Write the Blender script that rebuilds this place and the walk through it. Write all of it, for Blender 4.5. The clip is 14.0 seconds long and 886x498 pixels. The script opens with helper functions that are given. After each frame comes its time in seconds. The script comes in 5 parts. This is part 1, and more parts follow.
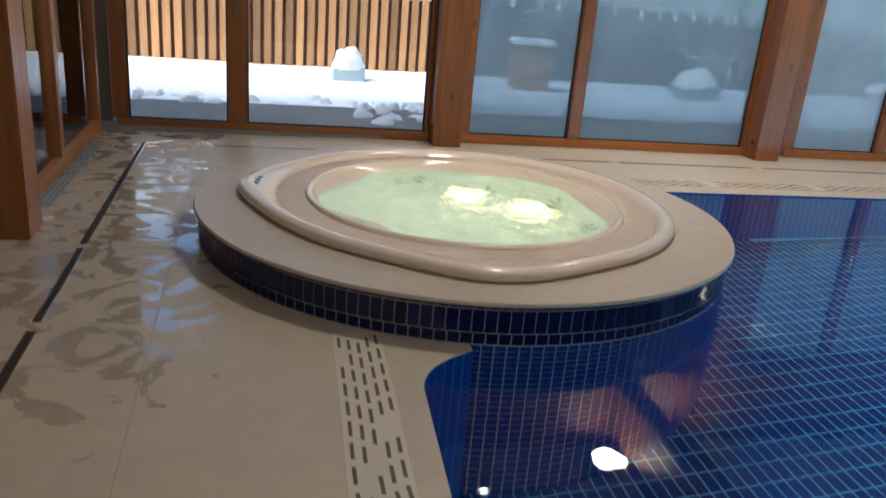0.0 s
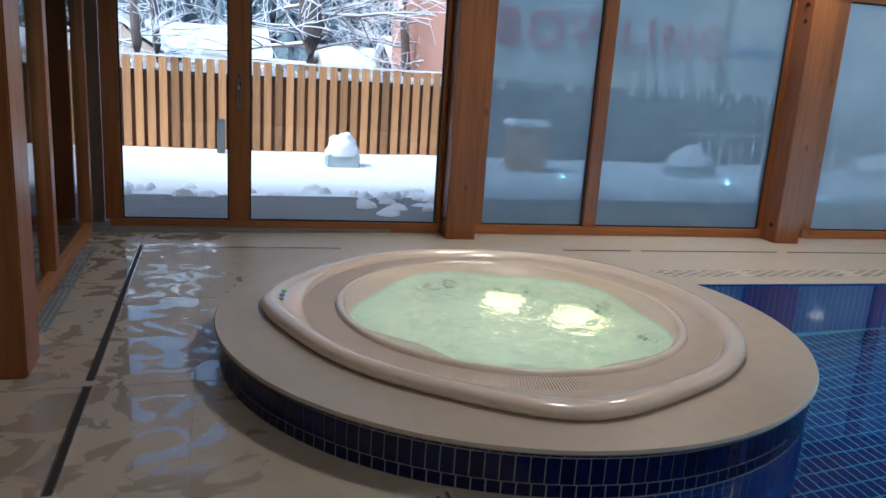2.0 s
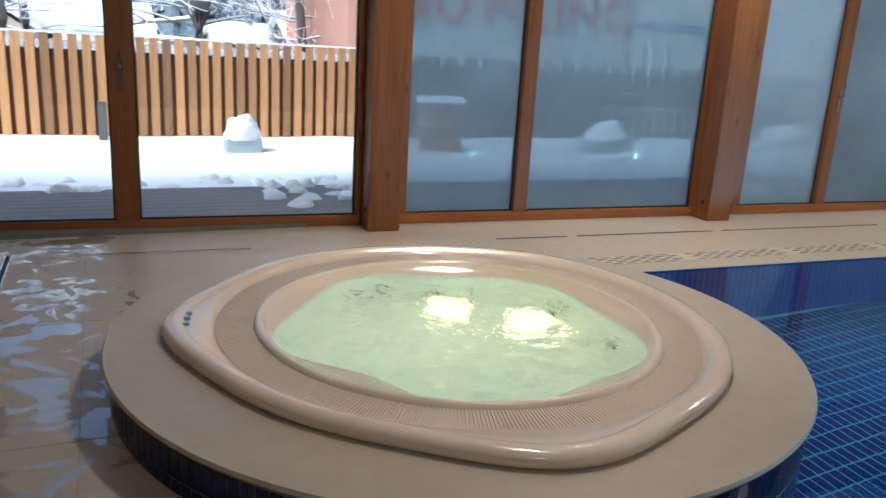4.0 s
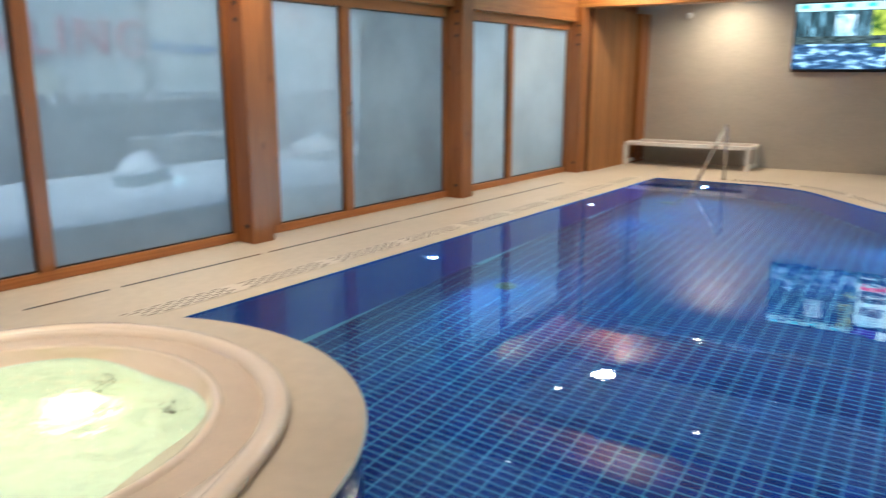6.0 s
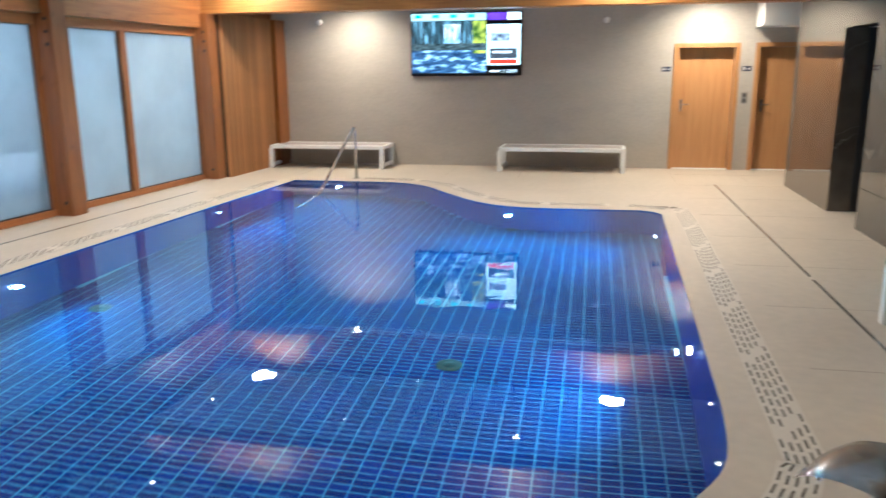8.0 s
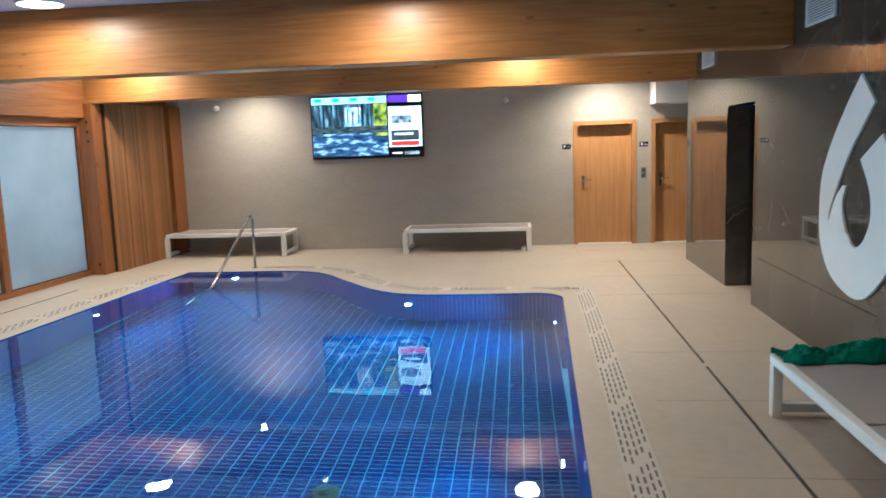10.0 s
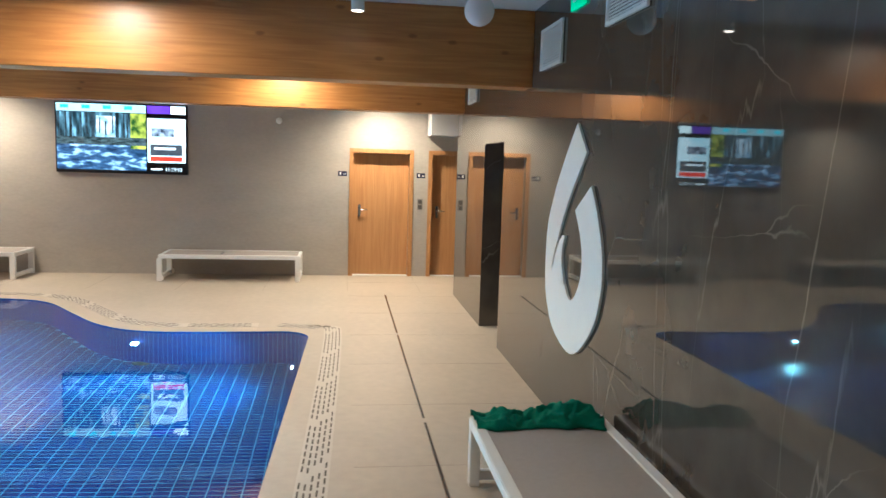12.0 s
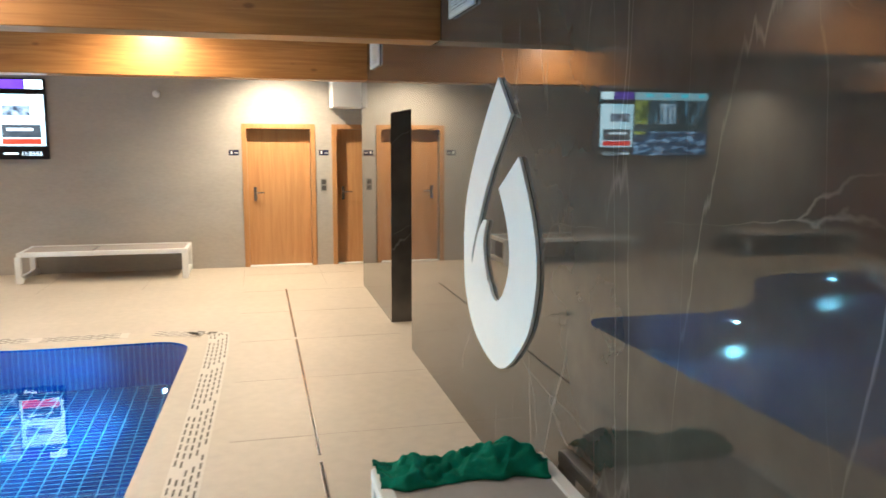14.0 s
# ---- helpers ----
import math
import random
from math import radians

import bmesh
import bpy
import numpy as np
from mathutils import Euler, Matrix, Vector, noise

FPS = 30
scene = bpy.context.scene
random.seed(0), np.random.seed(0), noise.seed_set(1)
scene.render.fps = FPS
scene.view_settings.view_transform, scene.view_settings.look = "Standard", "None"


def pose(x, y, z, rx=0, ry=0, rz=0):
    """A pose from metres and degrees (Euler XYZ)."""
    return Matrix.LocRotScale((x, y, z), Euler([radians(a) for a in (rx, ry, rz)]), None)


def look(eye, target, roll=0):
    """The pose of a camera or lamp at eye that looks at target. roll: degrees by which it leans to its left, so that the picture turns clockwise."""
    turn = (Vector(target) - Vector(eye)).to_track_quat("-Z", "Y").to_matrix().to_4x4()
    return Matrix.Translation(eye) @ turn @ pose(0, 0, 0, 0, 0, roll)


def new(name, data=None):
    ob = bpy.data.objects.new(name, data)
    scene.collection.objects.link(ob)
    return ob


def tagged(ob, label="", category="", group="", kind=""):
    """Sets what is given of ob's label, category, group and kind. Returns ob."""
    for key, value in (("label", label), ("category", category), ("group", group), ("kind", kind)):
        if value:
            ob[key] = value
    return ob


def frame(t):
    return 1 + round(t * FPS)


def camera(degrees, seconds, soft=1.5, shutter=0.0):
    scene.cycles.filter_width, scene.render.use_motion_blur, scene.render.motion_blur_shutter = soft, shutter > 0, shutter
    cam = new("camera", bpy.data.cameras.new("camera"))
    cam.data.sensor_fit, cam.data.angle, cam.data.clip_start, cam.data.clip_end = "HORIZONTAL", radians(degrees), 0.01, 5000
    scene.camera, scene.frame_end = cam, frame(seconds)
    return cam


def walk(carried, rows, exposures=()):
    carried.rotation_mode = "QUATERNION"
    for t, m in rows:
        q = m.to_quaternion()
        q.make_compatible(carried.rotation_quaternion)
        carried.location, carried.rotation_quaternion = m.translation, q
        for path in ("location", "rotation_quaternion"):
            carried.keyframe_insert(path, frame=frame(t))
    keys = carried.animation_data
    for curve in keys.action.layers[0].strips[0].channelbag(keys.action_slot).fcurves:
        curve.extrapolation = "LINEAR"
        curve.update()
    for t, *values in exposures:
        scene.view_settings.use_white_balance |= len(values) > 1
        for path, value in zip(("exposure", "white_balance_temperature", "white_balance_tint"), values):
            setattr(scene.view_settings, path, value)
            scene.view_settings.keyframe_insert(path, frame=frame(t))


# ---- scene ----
cam = camera(60.5, 14.0, shutter=0.5)
PATH = [
    (0, (0.51, 2.76, 1.324), (1.008, 4.585, 0.674), 4.9),
    (0.5, (0.478, 2.907, 1.374), (0.971, 4.756, 0.795), 3.7),
    (1, (0.41, 3.014, 1.411), (0.92, 4.873, 0.878), 4.2),
    (1.5, (0.295, 3.148, 1.413), (0.866, 5.0, 0.918), 2.5),
    (2, (0.255, 3.271, 1.402), (0.826, 5.13, 0.933), 3.8),
    (2.2, (0.265, 3.34, 1.408), (0.826, 5.203, 0.943), 3.7),
    (4.5, (0.294, 3.92, 1.364), (1.2, 5.627, 0.847), 2.4),
    (5, (0.398, 3.909, 1.385), (1.456, 5.539, 0.912), 1.2),
    (5.5, (0.406, 3.915, 1.448), (1.8, 5.274, 0.99), 1.8),
    (6, (0.424, 3.849, 1.514), (2.065, 4.902, 1.068), 0.1),
    (6.5, (0.371, 3.664, 1.541), (2.157, 4.459, 1.121), -1.7),
    (7, (0.47, 3.353, 1.567), (2.312, 3.97, 1.093), -1.5),
    (7.5, (0.527, 3.027, 1.608), (2.404, 3.551, 1.162), -0.3),
    (8, (0.648, 2.758, 1.653), (2.559, 3.134, 1.197), -0.4),
    (8.2, (0.697, 2.686, 1.657), (2.627, 2.995, 1.236), -1.3),
    (10.3, (1.154, 2.313, 1.797), (3.135, 2.465, 1.569), -1.7),
    (10.5, (1.183, 2.243, 1.804), (3.17, 2.311, 1.588), -1.5),
    (11, (1.338, 2.038, 1.841), (3.324, 1.895, 1.654), -1.4),
    (11.5, (1.516, 1.813, 1.862), (3.492, 1.545, 1.703), -0.1),
    (12, (1.707, 1.593, 1.859), (3.677, 1.329, 1.637), 1.7),
    (12.5, (1.938, 1.496, 1.83), (3.897, 1.191, 1.57), 0.8),
    (13, (2.214, 1.451, 1.823), (4.155, 1.065, 1.532), -0.2),
    (13.5, (2.519, 1.369, 1.819), (4.458, 0.966, 1.536), -0.5),
    (14, (2.792, 1.289, 1.821), (4.716, 0.819, 1.542), 0.2),
]
EXPOSURES = [(0, 1.0, 5600, 8), (0.5, 1.15, 5550, 8), (1.5, 1.25, 5400, 8), (2.0, 0.7, 5200, 8), (4.5, 0.9, 5600, 8), (5.0, 0.75, 5700, 8), (5.6, 1.2, 6000, 8), (6.0, 1.5, 6000, 8), (6.4, 1.7, 5500, 8), (7.5, 1.55, 5450, 8), (8.2, 1.75, 5400, 8), (10.5, 1.25, 5400, 8), (11, 1.3, 5600, 8), (12, 1.6, 5700, 8), (14, 1.95, 5950, 8)]
walk(cam, [(t, look(eye, target, roll)) for t, eye, target, roll in PATH], EXPOSURES)

# ---- world, sun, exposure ----
world = bpy.data.worlds.new("overcast_sky")
scene.world = world
world.use_nodes = True
_wt = world.node_tree
_bg = _wt.nodes["Background"]
_sky = _wt.nodes.new("ShaderNodeTexSky")
_sky.sky_type, _sky.sun_disc = "NISHITA", False
_sky.sun_elevation, _sky.sun_rotation = radians(48), radians(240)
_sky.dust_density = 4.0
_wt.links.new(_sky.outputs[0], _bg.inputs[0])
_bg.inputs[1].default_value = 0.15
_sd = bpy.data.lights.new("sun", "SUN")
_sd.energy, _sd.angle, _sd.color = 1.9, radians(14), (1.0, 0.96, 0.9)
sun = new("sun", _sd)
sun.matrix_world = look((-24, -12, 30), (0, 0, 0))

# ---- materials ----
MATS = {}


def mat(name, color, rough=0.5, metal=0.0, var=0.12, scale=6.0, bump=0.0, bscale=60.0, stretch=(1, 1, 1), emit=0.0, ior=1.45, coat=0.0, rand=0.0, spec=0.5):
    """A procedural surface: base colour with noise at two scales, bump and roughness variation."""
    if name in MATS:
        return MATS[name]
    m = bpy.data.materials.new(name)
    m.use_nodes = True
    nt = m.node_tree
    b = nt.nodes["Principled BSDF"]
    b.inputs["Roughness"].default_value, b.inputs["Metallic"].default_value = rough, metal
    b.inputs["IOR"].default_value, b.inputs["Coat Weight"].default_value = ior, coat
    b.inputs["Specular IOR Level"].default_value = spec
    tc = nt.nodes.new("ShaderNodeTexCoord")
    mp = nt.nodes.new("ShaderNodeMapping")
    mp.inputs["Scale"].default_value = stretch
    nt.links.new(tc.outputs["Object"], mp.inputs[0])
    n1, n2 = nt.nodes.new("ShaderNodeTexNoise"), nt.nodes.new("ShaderNodeTexNoise")
    n1.inputs["Scale"].default_value, n2.inputs["Scale"].default_value = scale, scale * 9
    n1.inputs["Detail"].default_value = n2.inputs["Detail"].default_value = 5
    for n in (n1, n2):
        nt.links.new(mp.outputs[0], n.inputs["Vector"])
    add = nt.nodes.new("ShaderNodeMath")
    add.operation = "ADD"
    nt.links.new(n1.outputs[0], add.inputs[0])
    nt.links.new(n2.outputs[0], add.inputs[1])
    val = nt.nodes.new("ShaderNodeMapRange")
    val.inputs[1].default_value, val.inputs[2].default_value = 0.6, 1.4
    val.inputs[3].default_value, val.inputs[4].default_value = 1 - var, 1 + var
    nt.links.new(add.outputs[0], val.inputs[0])
    hsv = nt.nodes.new("ShaderNodeHueSaturation")
    hsv.inputs["Color"].default_value = (*color, 1)
    last = val.outputs[0]
    if rand:
        oi = nt.nodes.new("ShaderNodeObjectInfo")
        rr = nt.nodes.new("ShaderNodeMapRange")
        rr.inputs[3].default_value, rr.inputs[4].default_value = 1 - rand, 1 + rand
        nt.links.new(oi.outputs["Random"], rr.inputs[0])
        mul = nt.nodes.new("ShaderNodeMath")
        mul.operation = "MULTIPLY"
        nt.links.new(last, mul.inputs[0])
        nt.links.new(rr.outputs[0], mul.inputs[1])
        last = mul.outputs[0]
    nt.links.new(last, hsv.inputs["Value"])
    nt.links.new(hsv.outputs[0], b.inputs["Base Color"])
    if bump:
        n3 = nt.nodes.new("ShaderNodeTexNoise")
        n3.inputs["Scale"].default_value = bscale
        nt.links.new(mp.outputs[0], n3.inputs["Vector"])
        bp = nt.nodes.new("ShaderNodeBump")
        bp.inputs["Strength"].default_value, bp.inputs["Distance"].default_value = bump, 0.01
        nt.links.new(n3.outputs[0], bp.inputs["Height"])
        nt.links.new(bp.outputs[0], b.inputs["Normal"])
    if emit:
        nt.links.new(hsv.outputs[0], b.inputs["Emission Color"])
        b.inputs["Emission Strength"].default_value = emit
    MATS[name] = m
    return m


def wood(name, light, dark, axis, rough=0.42, coat=0.15, knots=0.6, rand=0.12):
    """Glulam or board timber with long grain along one axis and scattered knots."""
    if name in MATS:
        return MATS[name]
    m = bpy.data.materials.new(name)
    m.use_nodes = True
    nt = m.node_tree
    b = nt.nodes["Principled BSDF"]
    b.inputs["Roughness"].default_value, b.inputs["Coat Weight"].default_value = rough, coat
    b.inputs["Coat Roughness"].default_value = 0.25
    tc, mp = nt.nodes.new("ShaderNodeTexCoord"), nt.nodes.new("ShaderNodeMapping")
    sc = [22.0, 22.0, 22.0]
    sc["xyz".index(axis)] = 1.1
    mp.inputs["Scale"].default_value = sc
    nt.links.new(tc.outputs["Object"], mp.inputs[0])
    gr = nt.nodes.new("ShaderNodeTexNoise")
    gr.inputs["Scale"].default_value, gr.inputs["Detail"].default_value, gr.inputs["Distortion"].default_value = 1.0, 8, 1.2
    nt.links.new(mp.outputs[0], gr.inputs["Vector"])
    ramp = nt.nodes.new("ShaderNodeValToRGB")
    ramp.color_ramp.elements[0].position, ramp.color_ramp.elements[1].position = 0.3, 0.7
    ramp.color_ramp.elements[0].color, ramp.color_ramp.elements[1].color = (*dark, 1), (*light, 1)
    nt.links.new(gr.outputs[0], ramp.inputs[0])
    mp2 = nt.nodes.new("ShaderNodeMapping")
    s2 = [5.5, 5.5, 5.5]
    s2["xyz".index(axis)] = 2.6
    mp2.inputs["Scale"].default_value = s2
    nt.links.new(tc.outputs["Object"], mp2.inputs[0])
    vo = nt.nodes.new("ShaderNodeTexVoronoi")
    vo.inputs["Scale"].default_value = 1.0
    nt.links.new(mp2.outputs[0], vo.inputs["Vector"])
    kr = nt.nodes.new("ShaderNodeMapRange")
    kr.inputs[1].default_value, kr.inputs[2].default_value, kr.inputs[3].default_value, kr.inputs[4].default_value = 0.06, 0.13, knots, 0.0
    nt.links.new(vo.outputs["Distance"], kr.inputs[0])
    mix = nt.nodes.new("ShaderNodeMix")
    mix.data_type = "RGBA"
    nt.links.new(kr.outputs[0], mix.inputs[0])
    nt.links.new(ramp.outputs[0], mix.inputs[6])
    mix.inputs[7].default_value = (dark[0] * 0.4, dark[1] * 0.35, dark[2] * 0.35, 1)
    oi = nt.nodes.new("ShaderNodeObjectInfo")
    rr = nt.nodes.new("ShaderNodeMapRange")
    rr.inputs[3].default_value, rr.inputs[4].default_value = 1 - rand, 1 + rand
    nt.links.new(oi.outputs["Random"], rr.inputs[0])
    hsv = nt.nodes.new("ShaderNodeHueSaturation")
    nt.links.new(rr.outputs[0], hsv.inputs["Value"])
    nt.links.new(mix.outputs[2], hsv.inputs["Color"])
    nt.links.new(hsv.outputs[0], b.inputs["Base Color"])
    bp = nt.nodes.new("ShaderNodeBump")
    bp.inputs["Strength"].default_value, bp.inputs["Distance"].default_value = 0.25, 0.003
    nt.links.new(gr.outputs[0], bp.inputs["Height"])
    nt.links.new(bp.outputs[0], b.inputs["Normal"])
    MATS[name] = m
    return m


def marble():
    """Polished dark grey-brown stone with thin pale veins."""
    m = bpy.data.materials.new("dark_marble")
    m.use_nodes = True
    nt = m.node_tree
    b = nt.nodes["Principled BSDF"]
    b.inputs["Roughness"].default_value = 0.025
    b.inputs["Specular IOR Level"].default_value = 0.6
    tc = nt.nodes.new("ShaderNodeTexCoord")
    nz = nt.nodes.new("ShaderNodeTexNoise")
    nz.inputs["Scale"].default_value, nz.inputs["Detail"].default_value = 2.2, 6
    nt.links.new(tc.outputs["Object"], nz.inputs["Vector"])
    ramp = nt.nodes.new("ShaderNodeValToRGB")
    ramp.color_ramp.elements[0].color, ramp.color_ramp.elements[1].color = (0.045, 0.037, 0.03, 1), (0.095, 0.08, 0.066, 1)
    ramp.color_ramp.elements[0].position, ramp.color_ramp.elements[1].position = 0.3, 0.72
    nt.links.new(nz.outputs[0], ramp.inputs[0])
    col = ramp.outputs[0]
    for k, (sc, wd, rot) in enumerate((((1.5, 1, 0.2), 0.0045, 0.12), ((0.6, 1, 1.1), 0.003, -0.6), ((2.3, 1, 0.26), 0.004, 0.2))):
        mp = nt.nodes.new("ShaderNodeMapping")
        mp.inputs["Rotation"].default_value, mp.inputs["Scale"].default_value = (0, rot, 0), sc
        mp.inputs["Location"].default_value = (3.1 * k, 0, 1.7 * k)
        nt.links.new(tc.outputs["Object"], mp.inputs[0])
        wn = nt.nodes.new("ShaderNodeTexNoise")
        wn.inputs["Scale"].default_value, wn.inputs["Detail"].default_value = 2.5, 5
        nt.links.new(mp.outputs[0], wn.inputs["Vector"])
        va = nt.nodes.new("ShaderNodeVectorMath")
        va.operation = "MULTIPLY_ADD"
        va.inputs[1].default_value = (0.22, 0.22, 0.22)
        nt.links.new(wn.outputs["Color"], va.inputs[0])
        nt.links.new(mp.outputs[0], va.inputs[2])
        vo = nt.nodes.new("ShaderNodeTexVoronoi")
        vo.feature = "DISTANCE_TO_EDGE"
        vo.inputs["Scale"].default_value = 0.8
        nt.links.new(va.outputs[0], vo.inputs["Vector"])
        mr = nt.nodes.new("ShaderNodeMapRange")
        mr.inputs[1].default_value, mr.inputs[2].default_value, mr.inputs[3].default_value, mr.inputs[4].default_value = 0.0005, wd, 1.0, 0.0
        nt.links.new(vo.outputs[0], mr.inputs[0])
        pn = nt.nodes.new("ShaderNodeTexNoise")
        pn.inputs["Scale"].default_value = 1.6
        nt.links.new(mp.outputs[0], pn.inputs["Vector"])
        pr = nt.nodes.new("ShaderNodeMapRange")
        pr.inputs[1].default_value, pr.inputs[2].default_value, pr.inputs[4].default_value = 0.44, 0.7, 0.32
        nt.links.new(pn.outputs[0], pr.inputs[0])
        mu = nt.nodes.new("ShaderNodeMath")
        mu.operation = "MULTIPLY"
        nt.links.new(mr.outputs[0], mu.inputs[0])
        nt.links.new(pr.outputs[0], mu.inputs[1])
        mx = nt.nodes.new("ShaderNodeMix")
        mx.data_type = "RGBA"
        nt.links.new(mu.outputs[0], mx.inputs[0])
        nt.links.new(col, mx.inputs[6])
        mx.inputs[7].default_value = (0.5, 0.45, 0.4, 1)
        col = mx.outputs[2]
    nt.links.new(col, b.inputs["Base Color"])
    return m


def glass_clear(name, tint=(0.92, 0.95, 0.95)):
    """A thin clear pane: lets light through, mirrors by Fresnel."""
    m = bpy.data.materials.new(name)
    m.use_nodes = True
    nt = m.node_tree
    nt.nodes.remove(nt.nodes["Principled BSDF"])
    tr, gl = nt.nodes.new("ShaderNodeBsdfTransparent"), nt.nodes.new("ShaderNodeBsdfGlossy")
    tr.inputs[0].default_value, gl.inputs["Roughness"].default_value = (*tint, 1), 0.0
    fr, mx = nt.nodes.new("ShaderNodeFresnel"), nt.nodes.new("ShaderNodeMixShader")
    fr.inputs[0].default_value = 1.5
    nt.links.new(fr.outputs[0], mx.inputs[0])
    nt.links.new(tr.outputs[0], mx.inputs[1])
    nt.links.new(gl.outputs[0], mx.inputs[2])
    nt.links.new(mx.outputs[0], nt.nodes["Material Output"].inputs[0])
    return m


def glass_misted(name, milk0, milk1, milk):
    """A pane misted over by condensation: part milky, part see-through."""
    m = bpy.data.materials.new(name)
    m.use_nodes = True
    nt = m.node_tree
    nt.nodes.remove(nt.nodes["Principled BSDF"])
    tr, df, gl = nt.nodes.new("ShaderNodeBsdfTransparent"), nt.nodes.new("ShaderNodeBsdfTranslucent"), nt.nodes.new("ShaderNodeBsdfGlossy")
    tr.inputs[0].default_value = (0.44, 0.51, 0.56, 1)
    df.inputs[0].default_value = (*milk, 1)
    gl.inputs["Roughness"].default_value = 0.02
    tc, nz, mr = nt.nodes.new("ShaderNodeTexCoord"), nt.nodes.new("ShaderNodeTexNoise"), nt.nodes.new("ShaderNodeMapRange")
    nz.inputs["Scale"].default_value, nz.inputs["Detail"].default_value = 1.4, 4
    nt.links.new(tc.outputs["Object"], nz.inputs["Vector"])
    mr.inputs[1].default_value, mr.inputs[2].default_value, mr.inputs[3].default_value, mr.inputs[4].default_value = 0.3, 0.7, milk0, milk1
    nt.links.new(nz.outputs[0], mr.inputs[0])
    m1, m2, fr = nt.nodes.new("ShaderNodeMixShader"), nt.nodes.new("ShaderNodeMixShader"), nt.nodes.new("ShaderNodeFresnel")
    fr.inputs[0].default_value = 1.35
    nt.links.new(mr.outputs[0], m1.inputs[0])
    nt.links.new(tr.outputs[0], m1.inputs[1])
    nt.links.new(df.outputs[0], m1.inputs[2])
    nt.links.new(fr.outputs[0], m2.inputs[0])
    nt.links.new(m1.outputs[0], m2.inputs[1])
    nt.links.new(gl.outputs[0], m2.inputs[2])
    nt.links.new(m2.outputs[0], nt.nodes["Material Output"].inputs[0])
    return m


def water_mat(name, tint, bump, scale, dist=0.02, rough=0.0):
    m = bpy.data.materials.new(name)
    m.use_nodes = True
    nt = m.node_tree
    b = nt.nodes["Principled BSDF"]
    b.inputs["Base Color"].default_value = (*tint, 1)
    b.inputs["Roughness"].default_value, b.inputs["IOR"].default_value = rough, 1.33
    b.inputs["Transmission Weight"].default_value = 1.0
    tc, nz, bp = nt.nodes.new("ShaderNodeTexCoord"), nt.nodes.new("ShaderNodeTexNoise"), nt.nodes.new("ShaderNodeBump")
    nz.inputs["Scale"].default_value, nz.inputs["Detail"].default_value = scale, 3
    nt.links.new(tc.outputs["Object"], nz.inputs["Vector"])
    bp.inputs["Strength"].default_value, bp.inputs["Distance"].default_value = bump, dist
    nt.links.new(nz.outputs[0], bp.inputs["Height"])
    nt.links.new(bp.outputs[0], b.inputs["Normal"])
    return m


def lamp_mat(name, color, strength):
    m = bpy.data.materials.new(name)
    m.use_nodes = True
    b = m.node_tree.nodes["Principled BSDF"]
    b.inputs["Base Color"].default_value = (*color, 1)
    b.inputs["Emission Color"].default_value = (*color, 1)
    b.inputs["Emission Strength"].default_value = strength
    return m


def wet_stone():
    """Pale beige stone deck with thin puddles of water."""
    m = mat("deck_stone_wet", (0.5, 0.43, 0.345), 0.5, var=0.1, scale=1.3, bump=0.05, bscale=90)
    nt = m.node_tree
    b = nt.nodes["Principled BSDF"]
    tc, nz = nt.nodes.new("ShaderNodeTexCoord"), nt.nodes.new("ShaderNodeTexNoise")
    nz.inputs["Scale"].default_value, nz.inputs["Detail"].default_value, nz.inputs["Distortion"].default_value = 4.2, 8, 1.6
    nt.links.new(tc.outputs["Object"], nz.inputs["Vector"])
    sp = nt.nodes.new("ShaderNodeSeparateXYZ")
    nt.links.new(tc.outputs["Object"], sp.inputs[0])
    px, py = nt.nodes.new("ShaderNodeMapRange"), nt.nodes.new("ShaderNodeMapRange")
    px.inputs[1].default_value, px.inputs[2].default_value, px.inputs[3].default_value, px.inputs[4].default_value = 0.2, 1.0, 0.08, -0.25
    py.inputs[1].default_value, py.inputs[2].default_value, py.inputs[3].default_value, py.inputs[4].default_value = 4.2, 5.4, -0.25, 0.0
    nt.links.new(sp.outputs[0], px.inputs[0])
    nt.links.new(sp.outputs[1], py.inputs[0])
    a1, a2 = nt.nodes.new("ShaderNodeMath"), nt.nodes.new("ShaderNodeMath")
    nt.links.new(nz.outputs[0], a1.inputs[0])
    nt.links.new(px.outputs[0], a1.inputs[1])
    nt.links.new(a1.outputs[0], a2.inputs[0])
    nt.links.new(py.outputs[0], a2.inputs[1])
    wt = nt.nodes.new("ShaderNodeMapRange")
    wt.inputs[1].default_value, wt.inputs[2].default_value = 0.585, 0.64
    nt.links.new(a2.outputs[0], wt.inputs[0])
    rg = nt.nodes.new("ShaderNodeMapRange")
    rg.inputs[3].default_value, rg.inputs[4].default_value = 0.42, 0.05
    nt.links.new(wt.outputs[0], rg.inputs[0])
    nt.links.new(rg.outputs[0], b.inputs["Roughness"])
    nt.links.new(wt.outputs[0], b.inputs["Coat Weight"])
    b.inputs["Coat Roughness"].default_value = 0.02
    hs = nt.nodes.new("ShaderNodeHueSaturation")
    dv = nt.nodes.new("ShaderNodeMapRange")
    dv.inputs[3].default_value, dv.inputs[4].default_value = 1.0, 0.8
    nt.links.new(wt.outputs[0], dv.inputs[0])
    nt.links.new(dv.outputs[0], hs.inputs["Value"])
    old = b.inputs["Base Color"].links[0].from_socket
    nt.links.new(old, hs.inputs["Color"])
    nt.links.new(hs.outputs[0], b.inputs["Base Color"])
    return m


